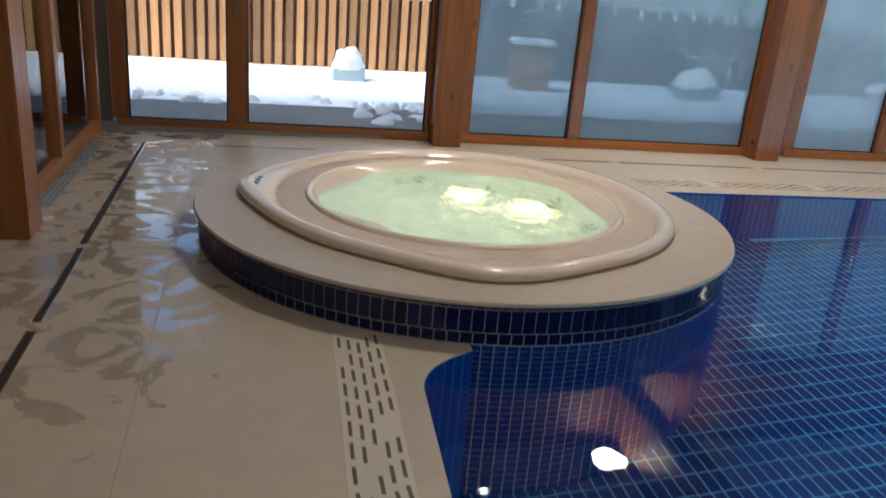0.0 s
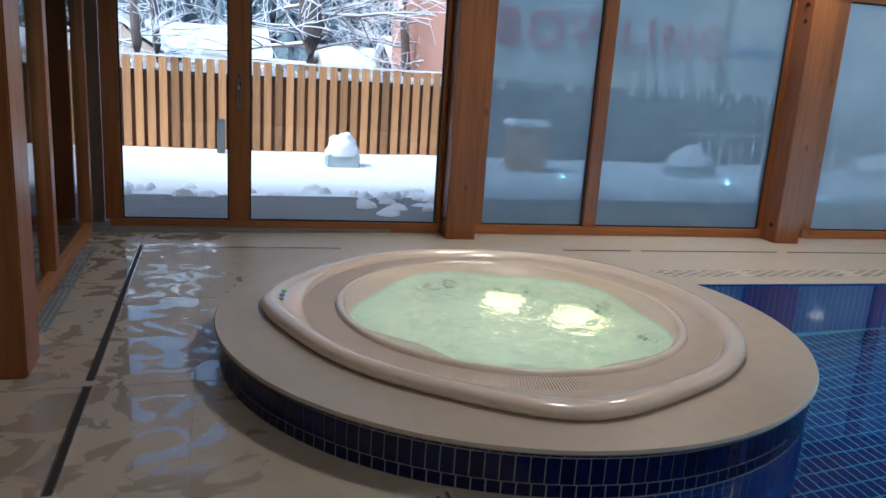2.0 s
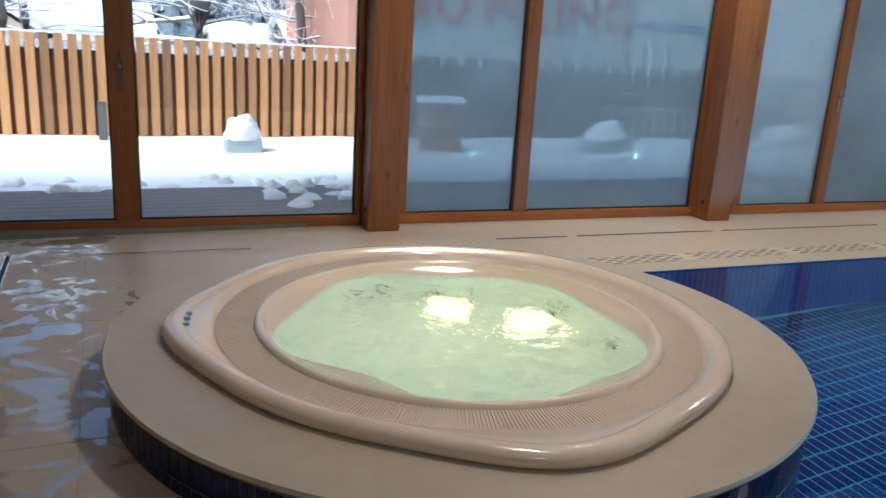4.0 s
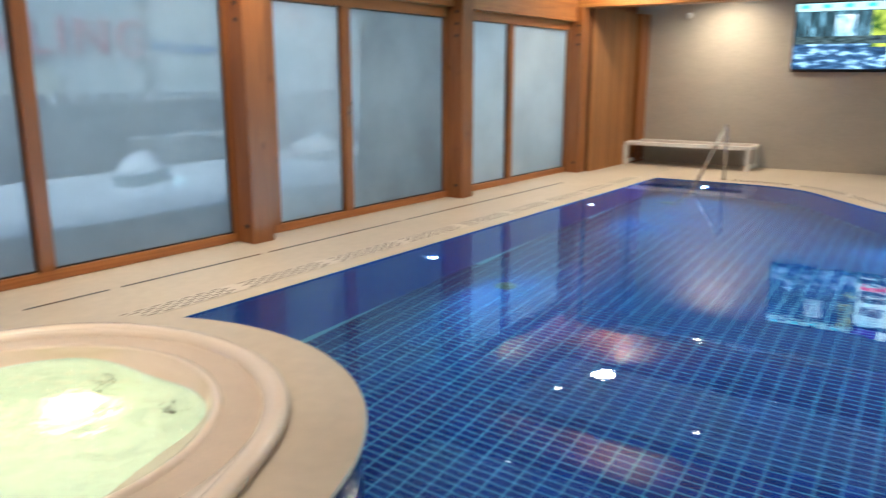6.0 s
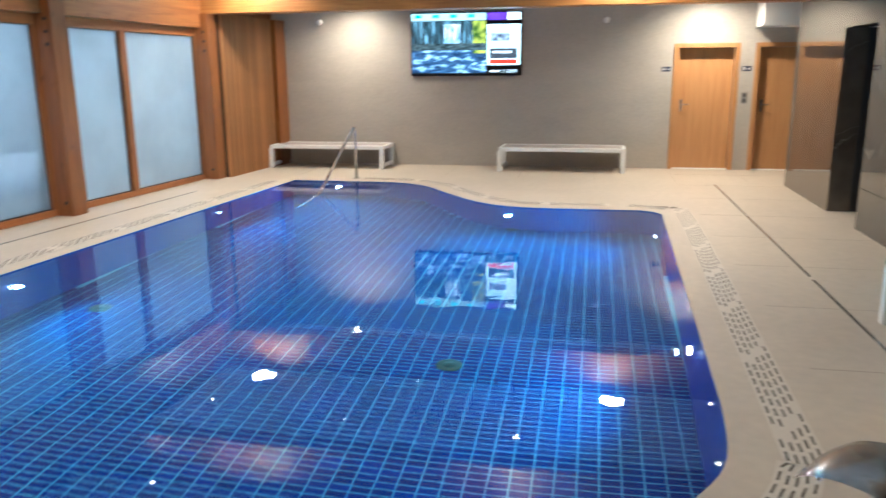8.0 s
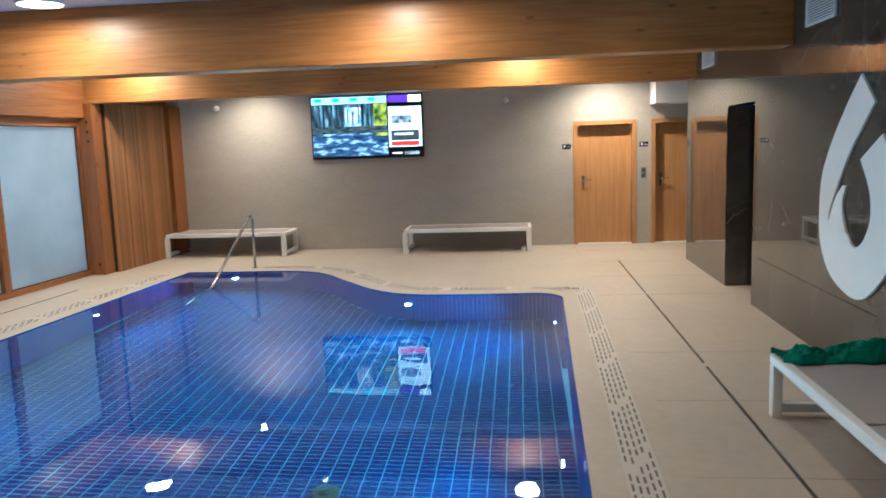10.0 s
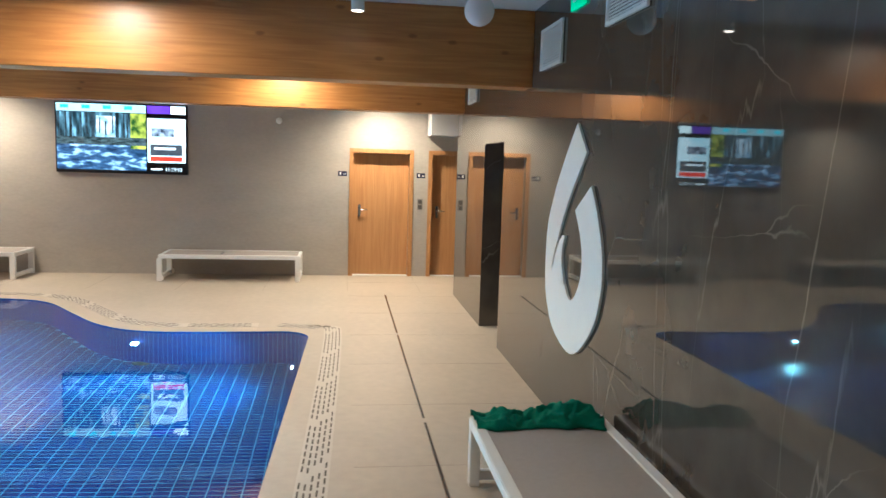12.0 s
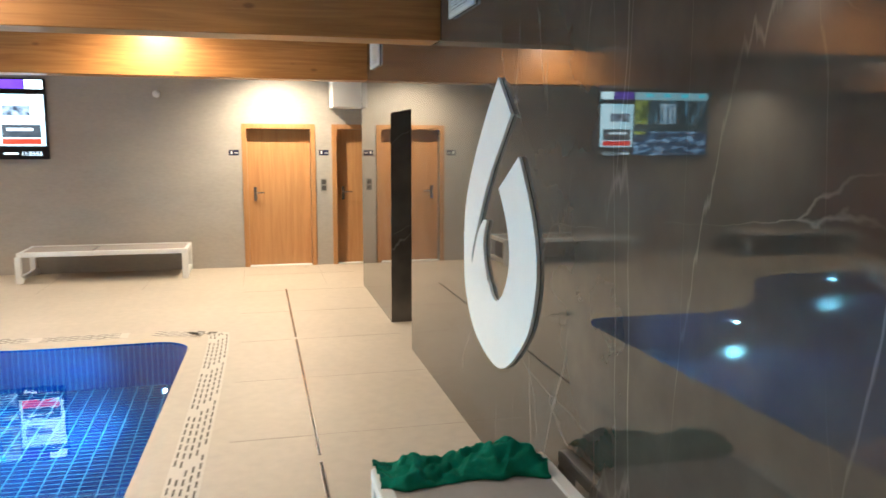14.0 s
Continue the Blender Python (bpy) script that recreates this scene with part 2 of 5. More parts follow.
STONE = wet_stone()
STONE_DRY = mat("platform_stone", (0.5, 0.43, 0.345), 0.38, var=0.1, scale=1.3, bump=0.05, bscale=90)
MARBLE = marble()
WALLG = mat("grey_wall_tile", (0.42, 0.385, 0.34), 0.45, var=0.09, scale=1.6, bump=0.05, stretch=(1, 1, 2.5))
PLASTER = mat("white_ceiling_paint", (0.72, 0.73, 0.76), 0.8, var=0.03)
# Grey toned down for the back spaces: their low light is in the colour.
GREYP = mat("dimmed_plaster", (0.35, 0.33, 0.31), 0.8, var=0.05)
WBEAM = wood("beam_timber", (0.5, 0.22, 0.055), (0.33, 0.125, 0.028), "y")
WPOST = wood("post_timber", (0.31, 0.11, 0.027), (0.19, 0.06, 0.014), "z")
WRAIL = wood("rail_timber", (0.38, 0.145, 0.038), (0.24, 0.08, 0.02), "x", knots=0.3)
WSLAT = wood("slat_timber", (0.45, 0.21, 0.075), (0.28, 0.115, 0.04), "z", rand=0.3)
WDOOR = wood("door_veneer", (0.52, 0.27, 0.11), (0.42, 0.2, 0.075), "z", knots=0.0, rand=0.03)
WFENCE = wood("fence_larch", (0.56, 0.31, 0.13), (0.36, 0.17, 0.07), "z", rough=0.7, coat=0.0, rand=0.42)
# Larch at under half brightness: shade in the fence gaps put into the colour.
WFENCE_SHADED = wood("shaded_back_board", (0.25, 0.11, 0.05), (0.16, 0.07, 0.03), "z", rough=0.8, coat=0.0)
GLASS = glass_clear("clear_glass")
MIST = glass_misted("misted_glass", 0.27, 0.36, (0.68, 0.8, 0.84))
MIST_MID = glass_misted("half_misted_glass", 0.4, 0.54, (0.76, 0.87, 0.9))
MIST_HEAVY = glass_misted("heavily_misted_glass", 0.62, 0.76, (0.86, 0.95, 0.97))
GASKET = mat("black_gasket", (0.02, 0.02, 0.02), 0.5)
STEEL = mat("brushed_steel", (0.6, 0.6, 0.6), 0.2, 1.0, var=0.05, stretch=(1, 1, 20))
WHITE = mat("white_powder_coat", (0.78, 0.78, 0.76), 0.35, var=0.03)
MESH = mat("taupe_textile_mesh", (0.4, 0.36, 0.33), 0.7, var=0.06, scale=30, bump=0.3, bscale=400)
ACRYL = mat("cream_acrylic", (0.78, 0.66, 0.55), 0.16, var=0.03, coat=0.5)
ACRYLG = mat("ribbed_overflow", (0.75, 0.63, 0.52), 0.45, var=0.06)
TILE_D = mat("navy_glazed_tile", (0.006, 0.009, 0.055), 0.16, var=0.3, scale=9, rand=0.4, spec=0.3)
TILE_B = mat("blue_mosaic", (0.002, 0.03, 0.2), 0.4, spec=0.15, var=0.35, scale=14, rand=0.3)
TILE_F = mat("pool_floor_tile", (0.0005, 0.024, 0.165), 0.6, spec=0.08, var=0.35, scale=3, rand=0.25)
GROUT = mat("pale_grout", (0.08, 0.31, 0.47), 0.8, var=0.08)
SLOT = mat("dark_slot", (0.03, 0.026, 0.022), 0.7)
GSLOT = mat("grating_slot", (0.13, 0.11, 0.09), 0.8)
GRATE = mat("grating_plastic", (0.58, 0.52, 0.44), 0.45, var=0.05)
SNOW = mat("snow", (0.88, 0.9, 0.92), 0.7, var=0.05, scale=1.2, bump=0.7, bscale=5)
DECKB = mat("weathered_boards", (0.2, 0.2, 0.19), 0.6, var=0.3, scale=3, stretch=(1, 14, 1))
GREYM = mat("grey_fence_panel", (0.11, 0.12, 0.125), 0.6, var=0.15)
TOWEL = mat("green_terry", (0.0, 0.2, 0.12), 0.95, var=0.25, scale=40, bump=0.8, bscale=260)
BLACK = mat("black_plastic", (0.01, 0.01, 0.012), 0.3)
TILE_GROUT = mat("grey_tile_grout", (0.4, 0.37, 0.36), 0.8, var=0.08)
BARK = mat("bark", (0.16, 0.13, 0.12), 0.9, var=0.4, scale=8, stretch=(3, 3, 0.6), bump=0.8, bscale=30)
NEEDLE = mat("snowy_needles", (0.17, 0.22, 0.25), 0.9, var=0.7, scale=4)
HOUSEW = mat("house_plaster", (0.62, 0.5, 0.4), 0.9, var=0.06)
HOUSED = mat("dark_boarding", (0.05, 0.04, 0.04), 0.8, var=0.2)
BRICKP = mat("pink_render", (0.5, 0.27, 0.2), 0.9, var=0.15, scale=6)
WBANNER = mat("pale_facade", (0.62, 0.66, 0.62), 0.85, var=0.05)
REDP = mat("red_lettering", (0.65, 0.06, 0.08), 0.6, var=0.05)
NAVY = mat("navy_plate", (0.012, 0.015, 0.05), 0.3)
LAMPW = lamp_mat("lamp_glow", (1.0, 0.87, 0.7), 14)
POOLL = lamp_mat("pool_lamp_glow", (0.75, 0.95, 1.0), 6)
TUBL = lamp_mat("tub_lamp_glow", (1.0, 0.85, 0.35), 1.1)
WATER = water_mat("pool_water", (0.72, 0.92, 1.0), 0.035, 5.0)
TUBW = water_mat("tub_water", (0.87, 0.94, 0.85), 1.0, 9.0, dist=0.11)
TUBW.node_tree.nodes["Principled BSDF"].inputs["Transmission Weight"].default_value = 0.82

# ---- builders ----


def link(name, bm, material, parent=None, label="", kind="", category="", group="", smooth=False):
    me = bpy.data.meshes.new(name)
    bm.to_mesh(me)
    bm.free()
    for m in material if isinstance(material, (list, tuple)) else (material,):
        me.materials.append(m)
    if smooth:
        for p in me.polygons:
            p.use_smooth = True
    ob = new(name, me)
    if parent:
        ob.parent = parent
    return tagged(ob, label, category, group, kind)


def part(name, bm, material, parent, label="", smooth=False):
    return link(name, bm, material, parent, label, smooth=smooth)


def thing(name, label, category, group="", loc=(0, 0, 0), rz=0, kind=""):
    ob = new(name)
    ob.matrix_basis = pose(*loc, 0, 0, rz)
    return tagged(ob, label, category, group, kind)


def box(x0, y0, z0, x1, y1, z1, bevel=0.0, bm=None):
    bm2 = bmesh.new()
    bmesh.ops.create_cube(bm2, size=1, matrix=Matrix.Translation(((x0 + x1) / 2, (y0 + y1) / 2, (z0 + z1) / 2)) @ Matrix.Diagonal((abs(x1 - x0), abs(y1 - y0), abs(z1 - z0), 1)))
    if bevel:
        bmesh.ops.bevel(bm2, geom=bm2.edges[:], offset=bevel, segments=2, affect="EDGES")
    if bm is None:
        return bm2
    me = bpy.data.meshes.new("tmp")
    bm2.to_mesh(me)
    bm2.free()
    bm.from_mesh(me)
    bpy.data.meshes.remove(me)
    return bm


def tube(points, r, seg=12, cap=True):
    """A round bar along a chain of points."""
    bm = bmesh.new()
    pts = [Vector(p) for p in points]
    rings = []
    for i, p in enumerate(pts):
        d = (pts[min(i + 1, len(pts) - 1)] - pts[max(i - 1, 0)]).normalized()
        q = d.to_track_quat("Z", "Y").to_matrix()
        rr = r[i] if isinstance(r, (list, tuple)) else r
        rings.append([bm.verts.new(p + q @ Vector((rr * math.cos(a), rr * math.sin(a), 0))) for a in (2 * math.pi * k / seg for k in range(seg))])
    for a, b in zip(rings, rings[1:]):
        for k in range(seg):
            bm.faces.new((a[k], a[(k + 1) % seg], b[(k + 1) % seg], b[k]))
    if cap:
        bm.faces.new(rings[0][::-1])
        bm.faces.new(rings[-1])
    return bm


def lathe(profile, radius=lambda a: 1.0, seg=96, closed=False):
    """A turned shell: profile of (r, z), r scaled round the circle."""
    bm = bmesh.new()
    rings = []
    for r, z in profile:
        rings.append([bm.verts.new((r * radius(a) * math.cos(a), r * radius(a) * math.sin(a), z)) for a in (2 * math.pi * k / seg for k in range(seg))])
    for a, b in zip(rings, rings[1:]):
        for k in range(seg):
            bm.faces.new((a[k], a[(k + 1) % seg], b[(k + 1) % seg], b[k]))
    if closed:
        bm.faces.new(rings[-1])
    return bm


def arc(cx, cy, r, a0, a1, n=8):
    return [(cx + r * math.cos(radians(a0 + (a1 - a0) * k / n)), cy + r * math.sin(radians(a0 + (a1 - a0) * k / n))) for k in range(n + 1)]


def smooth_line(pts, n=6):
    """Catmull-Rom through the points."""
    out = []
    p = [pts[0]] + list(pts) + [pts[-1]]
    for i in range(1, len(p) - 2):
        for k in range(n):
            t = k / n
            out.append(tuple(0.5 * (2 * p[i][c] + (p[i + 1][c] - p[i - 1][c]) * t + (2 * p[i - 1][c] - 5 * p[i][c] + 4 * p[i + 1][c] - p[i + 2][c]) * t * t + (3 * p[i][c] - p[i - 1][c] - 3 * p[i + 1][c] + p[i + 2][c]) * t ** 3) for c in (0, 1)))
    return out + [tuple(pts[-1])]


def resample(line, step):
    """Points at even steps along a chain."""
    out, carry = [line[0]], 0.0
    for a, b in zip(line, line[1:]):
        d = math.dist(a, b)
        s = step - carry
        while s <= d:
            out.append((a[0] + (b[0] - a[0]) * s / d, a[1] + (b[1] - a[1]) * s / d))
            s += step
        carry = d - (s - step)
    return out


def shifted(line, d):
    """The chain moved sideways by d (to its left)."""
    out = []
    for i, p in enumerate(line):
        a, b = line[max(i - 1, 0)], line[min(i + 1, len(line) - 1)]
        tx, ty = b[0] - a[0], b[1] - a[1]
        n = math.hypot(tx, ty) or 1
        out.append((p[0] - ty / n * d, p[1] + tx / n * d))
    return out


def join_boxes(name, quads, material, parent=None, label="", kind="", category=""):
    """Many small blocks as one mesh; each is (four bottom corners, lift vector)."""
    v, f = [], []
    for base, up in quads:
        i = len(v)
        v += [tuple(p) for p in base] + [tuple(Vector(p) + Vector(up)) for p in base]
        f += [(i + 4, i + 5, i + 6, i + 7)] + [(i + k, i + (k + 1) % 4, i + 4 + (k + 1) % 4, i + 4 + k) for k in range(4)]
    me = bpy.data.meshes.new(name)
    me.from_pydata(v, [], f)
    me.materials.append(material)
    ob = new(name, me)
    if parent:
        ob.parent = parent
    return tagged(ob, label, category, "", kind)

# ---- the large structure ----
# the window side runs 3.4 degrees off the line of the dark wall
NORTH = pose(0, 9.5, 0, 0, 0, math.degrees(math.atan(-0.06))) @ Matrix.Translation((0, -9.07, 0))


def along_windows(ob):
    ob.matrix_basis = NORTH
    return ob


Y_WIN, X_END, CEIL, BEAM_Z = 9.12, 14.12, 3.17, 2.53
TUB = (1.7, 6.75)
TUB_R = 1.445

# pool outline, counter-clockwise seen from above, starting near the tub
POOL = ([(1.36, 5.3)] + arc(1.4, 4.98, 0.3, 120, 180, 6) + [(1.05, 4.4)] + smooth_line([(1.05, 4.3), (1.2, 3.9), (1.7, 3.5), (2.5, 3.0), (3.1, 2.62), (3.5, 2.3), (3.85, 2.13), (4.4, 2.07)], 5)
        + [(9.65, 1.93)] + arc(9.68, 2.23, 0.3, -85, 0, 7) + smooth_line([(9.97, 2.5), (9.98, 3.6), (10.3, 4.2), (11.0, 4.75), (11.6, 5.2), (11.85, 5.7), (11.88, 6.4)], 5) + [(11.88, 7.34), (3.2, 7.77), (2.2, 7.75)])
N_RIM = len(POOL) - 1


def deck():
    bm = bmesh.new()

    def loop(pts):
        vs = [bm.verts.new((x, y, 0)) for x, y in pts]
        return [bm.edges.new((vs[i], vs[(i + 1) % len(vs)])) for i in range(len(vs))]

    edges = loop([(-4, -2), (14.5, -2), (14.5, 8.7), (-4, 9.8)]) + loop(POOL + arc(*TUB, 1.0, 70, 250, 16))
    bmesh.ops.triangle_fill(bm, edges=edges, use_beauty=True)
    for f in bm.faces:
        f.normal_update()
        if f.normal.z < 0:
            f.normal_flip()
    return link("floor", bm, STONE, None, "pale beige stone pool deck, wet in places", "structure")


floor = deck()
# joints between the large slabs
JOINT = mat("slab_joint", (0.38, 0.32, 0.26), 0.8)
bm = bmesh.new()
for y in (4.1, 5.3, 6.5, 7.7, 8.9):
    box(-4, y - 0.002, 0.0, 0.25 if y > 5 else 0.7, y + 0.002, 0.0012, bm=bm)
for x in (-0.9, 0.16):
    box(x - 0.002, 0.0, 0.0, x + 0.002, 9.1, 0.0012, bm=bm)
for k in range(13):
    box(-1 + k * 1.2, 0.0, 0.0, -0.996 + k * 1.2, 1.5, 0.0012, bm=bm)
for y in (0.45, 1.5, 2.7, 3.9, 5.1, 6.3, 7.5):
    box(12.6, y, 0.0, 14.1, y + 0.004, 0.0012, bm=bm)

link("floor_joints", bm, JOINT, floor, "", "stuff")


def strip_wall(line, z0, z1, name, material, kind, label, back=0.2):
    bm = bmesh.new()
    a = [(bm.verts.new((x, y, z0)), bm.verts.new((x, y, z1))) for x, y in line]
    for p, q in zip(a, a[1:]):
        bm.faces.new((p[0], q[0], q[1], p[1]))
    return link(name, bm, material, None, label, kind)


DEPTH = -1.25
basin = strip_wall(POOL, DEPTH, 0.0, "pool_wall", GROUT, "structure", "pool wall clad in small blue mosaic")
bm = bmesh.new()
bmesh.ops.create_grid(bm, x_segments=1, y_segments=1, size=0.5, matrix=Matrix.Translation((6.5, 5, DEPTH)) @ Matrix.Diagonal((12.5, 7, 1, 1)))
pool_floor = link("pool_floor", bm, GROUT, None, "pool floor of long blue tiles with pale joints", "structure")
# water
bm = bmesh.new()
f = bm.faces.new([bm.verts.new((x, y, -0.01)) for x, y in POOL + arc(*TUB, 1.3, 58, -100, 16)])
f.normal_update()
if f.normal.z < 0:
    f.normal_flip()
bmesh.ops.triangulate(bm, faces=[f])
pool_water = link("pool_water", bm, WATER, None, "clear still blue pool water with mirrored lamps", "structure")
pool_water.visible_shadow = False


def wall(name, b, material, label):
    return link(name, b, material, None, label, "structure")


# polished dark wall, with a passage cut through it
bm = box(-4, -0.25, 0, 9.22, 0, CEIL)
box(10.26, -0.25, 0, 12.37, 0, CEIL, bm=bm)
box(9.22, -0.25, 2.1, 10.26, 0, CEIL, bm=bm)
wall("wall_south", bm, MARBLE, "polished dark grey marble wall with pale veins")
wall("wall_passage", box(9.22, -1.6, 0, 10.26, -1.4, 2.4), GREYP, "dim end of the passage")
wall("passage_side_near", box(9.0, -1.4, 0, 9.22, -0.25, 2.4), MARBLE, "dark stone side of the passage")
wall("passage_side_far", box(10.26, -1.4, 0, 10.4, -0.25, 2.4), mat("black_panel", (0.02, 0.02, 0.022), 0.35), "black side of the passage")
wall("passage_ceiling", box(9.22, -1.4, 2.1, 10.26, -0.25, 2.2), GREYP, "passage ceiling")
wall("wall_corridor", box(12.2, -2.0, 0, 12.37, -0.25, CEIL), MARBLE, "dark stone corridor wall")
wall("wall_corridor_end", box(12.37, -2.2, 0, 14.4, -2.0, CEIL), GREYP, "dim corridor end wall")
# end wall with two door openings
D1, D2 = (0.52, 1.42), (-0.72, 0.14)
bm = box(X_END, D1[1], 0, X_END + 0.2, 9.4, CEIL)
box(X_END, D2[1], 0, X_END + 0.2, D1[0], CEIL, bm=bm)
box(X_END, -2.2, 0, X_END + 0.2, D2[0], CEIL, bm=bm)
for d in (D1, D2):
    box(X_END, d[0], 2.0, X_END + 0.2, d[1], CEIL, bm=bm)
wall("wall_east", bm, WALLG, "matt warm grey tiled wall")
# unseen west and back walls, added to close the hall against outside light
wall("wall_west", box(-4.2, -2, 0, -4, 9.9, CEIL), GREYP, "plain wall closing an unseen side of the hall")
wall("wall_south_back", box(-4, -2.2, 0, 12.2, -2.0, CEIL), GREYP, "plain wall closing an unseen side of the hall")
ceiling = wall("ceiling", box(-4.2, -2.2, CEIL, 14.4, 10.0, CEIL + 0.2), PLASTER, "smooth white ceiling")

# timber posts and beams
POSTS = (2.22, 5.35, 8.67, 11.92)


def bolt(x, y, z, parent, r=0.022):
    bm = bmesh.new()
    bmesh.ops.create_cone(bm, cap_ends=True, segments=12, radius1=r, radius2=r * 0.8, depth=0.012, matrix=pose(x, y, z, 0, 90, 0))
    return part("bolt", bm, GASKET, parent)


for i, x in enumerate(POSTS + (-0.86,)):
    wide = 0.125
    p = along_windows(link("timber_post", box(x - wide, 8.85, 0, x + wide, 9.13, BEAM_Z, 0.006), WPOST, None, "square glued-timber post with knots beside the windows", category="post", group="timber posts"))
    if i < 4:
        for z in (1.98, 2.12, 2.26, 0.16):
            bolt(x - wide - 0.004, 8.93, z, p)
for x in (-2.1, 1.0, 4.45, 8.31, 11.97):
    link("ceiling_beam", box(x - 0.15, 0.0, BEAM_Z, x + 0.15, 9.42 - 0.06 * x, CEIL, 0.006), WBEAM, None, "deep glued-timber ceiling beam, honey brown with knots", category="beam", group="ceiling beams")
along_windows(link("window_lintel", box(-4, 8.97, 2.32, 14.6, 9.25, CEIL, 0.0), WRAIL, None, "timber lintel above the windows", category="lintel", kind="structure"))

# ---- window bays ----


def pane_bay(name, x0, x1, split, glass, doorlike):
    """A two-light timber window from floor to lintel."""
    w = thing(name, ("clear" if glass is GLASS else "misted") + " floor-to-lintel window in a brown timber frame", "window", "window bays", kind="structure")
    along_windows(w)
    y0, y1, zb, zt = Y_WIN - 0.05, Y_WIN + 0.06, 0.08, 2.2
    part("window_frame", box(x0 - 0.09, y0, 0.005, x1 + 0.09, y1, zb), WRAIL, w)
    part("window_frame", box(x0 - 0.09, y0, zt, x1 + 0.09, y1, 2.32), WRAIL, w)
    part("window_frame", box(x0 - 0.12, y0 + 0.004, zb, x0, y1 - 0.004, zt), WPOST, w)
    part("window_frame", box(x1, y0 + 0.004, zb, x1 + 0.12, y1 - 0.004, zt), WPOST, w)
    part("mullion", box(split[0], y0 - 0.01, zb, split[1], y1, zt, 0.006), WPOST, w)
    for a, b in ((x0, split[0]), (split[1], x1)):
        g = part("pane", box(a, Y_WIN, zb, b, Y_WIN + 0.012, zt), glass, w)
        g.visible_shadow = False
        for q in ((a, zb, b, zb + 0.012), (a, zt - 0.012, b, zt), (a, zb + 0.012, a + 0.012, zt - 0.012), (b - 0.012, zb + 0.012, b, zt - 0.012)):
            part("gasket", box(q[0], Y_WIN - 0.012, q[1], q[2], Y_WIN - 0.002, q[3]), GASKET, w)
    if doorlike:
        hx = (split[0] + split[1]) / 2
        h = part("handle_plate", box(hx - 0.016, y0 - 0.018, 0.98, hx + 0.016, y0 - 0.01, 1.2, 0.003), STEEL, w)
        part("lever", tube([(hx, y0 - 0.018, 1.12), (hx, y0 - 0.055, 1.12), (hx, y0 - 0.06, 1.13), (hx, y0 - 0.06, 1.24)], 0.009), STEEL, h, smooth=True)
    return w


pane_bay("window_1", -0.45, 2.05, (0.35, 0.51), GLASS, True)
pane_bay("window_2", 2.46, 5.2, (3.4, 3.52), MIST, False)
pane_bay("window_3", 5.77, 8.5, (6.69, 6.81), MIST_MID, True)
pane_bay("window_4", 9.07, 11.76, (9.99, 10.11), MIST_HEAVY, False)
# slatted wall panel beside the last post
sl = thing("slat_panel", "vertical timber slat panel in the corner", "wall panel")
along_windows(sl)
part("backing", box(12.06, 8.82, 0, 14.0, 9.2, 2.55), mat("dark_backing", (0.06, 0.03, 0.015), 0.8), sl)
x = 12.09
bm0 = box(-0.014, -0.025, 0, 0.014, 0.02, 2.55)
me_s = bpy.data.meshes.new("slat")
bm0.to_mesh(me_s)
bm0.free()
me_s.materials.append(WSLAT)
while x < 13.75:
    s = new("slat", me_s)
    s.parent = sl
    s.location = (x, 8.8, 0)
    x += 0.054
part("end_board", box(13.78, 8.72, 0, 14.55, 8.82, 2.55, 0.004), WPOST, sl)
along_windows(link("wall_north", box(11.9, 9.2, 0, 14.9, 9.35, CEIL), GREYP, None, "wall behind the slats", "structure"))
along_windows(link("wall_north_west", box(-4.2, 9.2, 0, -0.6, 9.35, CEIL), GREYP, None, "wall beside the glass partition", "structure"))

# ---- glass partition on the west side ----
gp = thing("glass_partition", "timber-framed glass partition at the pool side", "partition", kind="structure")
gp.location.x = 0.06
part("bottom_rail", box(-0.79, 6.9, 0, -0.7, 9.36, 0.1, 0.004), WBEAM, gp)
part("top_rail", box(-0.79, 6.9, 2.2, -0.7, 9.36, 2.5, 0.004), WBEAM, gp)
for y0, y1 in ((6.9, 6.98), (7.95, 8.05), (9.28, 9.36)):
    part("stile", box(-0.8, y0, 0.1, -0.695, y1, 2.2, 0.004), WPOST, gp)
for y0, y1 in ((6.98, 7.95), (8.05, 9.28)):
    part("pane", box(-0.75, y0, 0.1, -0.738, y1, 2.2), GLASS, gp).visible_shadow = False
link("timber_post", box(-0.9, 6.62, 0, -0.515, 6.87, CEIL, 0.006), WPOST, None, "square glued-timber post at the end of the partition", category="post", group="timber posts")
# added walls: a dark space behind the partition, so its glass mirrors
link("wall_lobby", box(-2.9, 6.0, 0, -2.7, 9.5, CEIL), GREYP, None, "added wall that keeps the space behind the partition dark", "structure")
link("wall_lobby_side", box(-2.7, 6.55, 0, -0.9, 6.7, CEIL), GREYP, None, "added wall that keeps the space behind the partition dark", "structure")

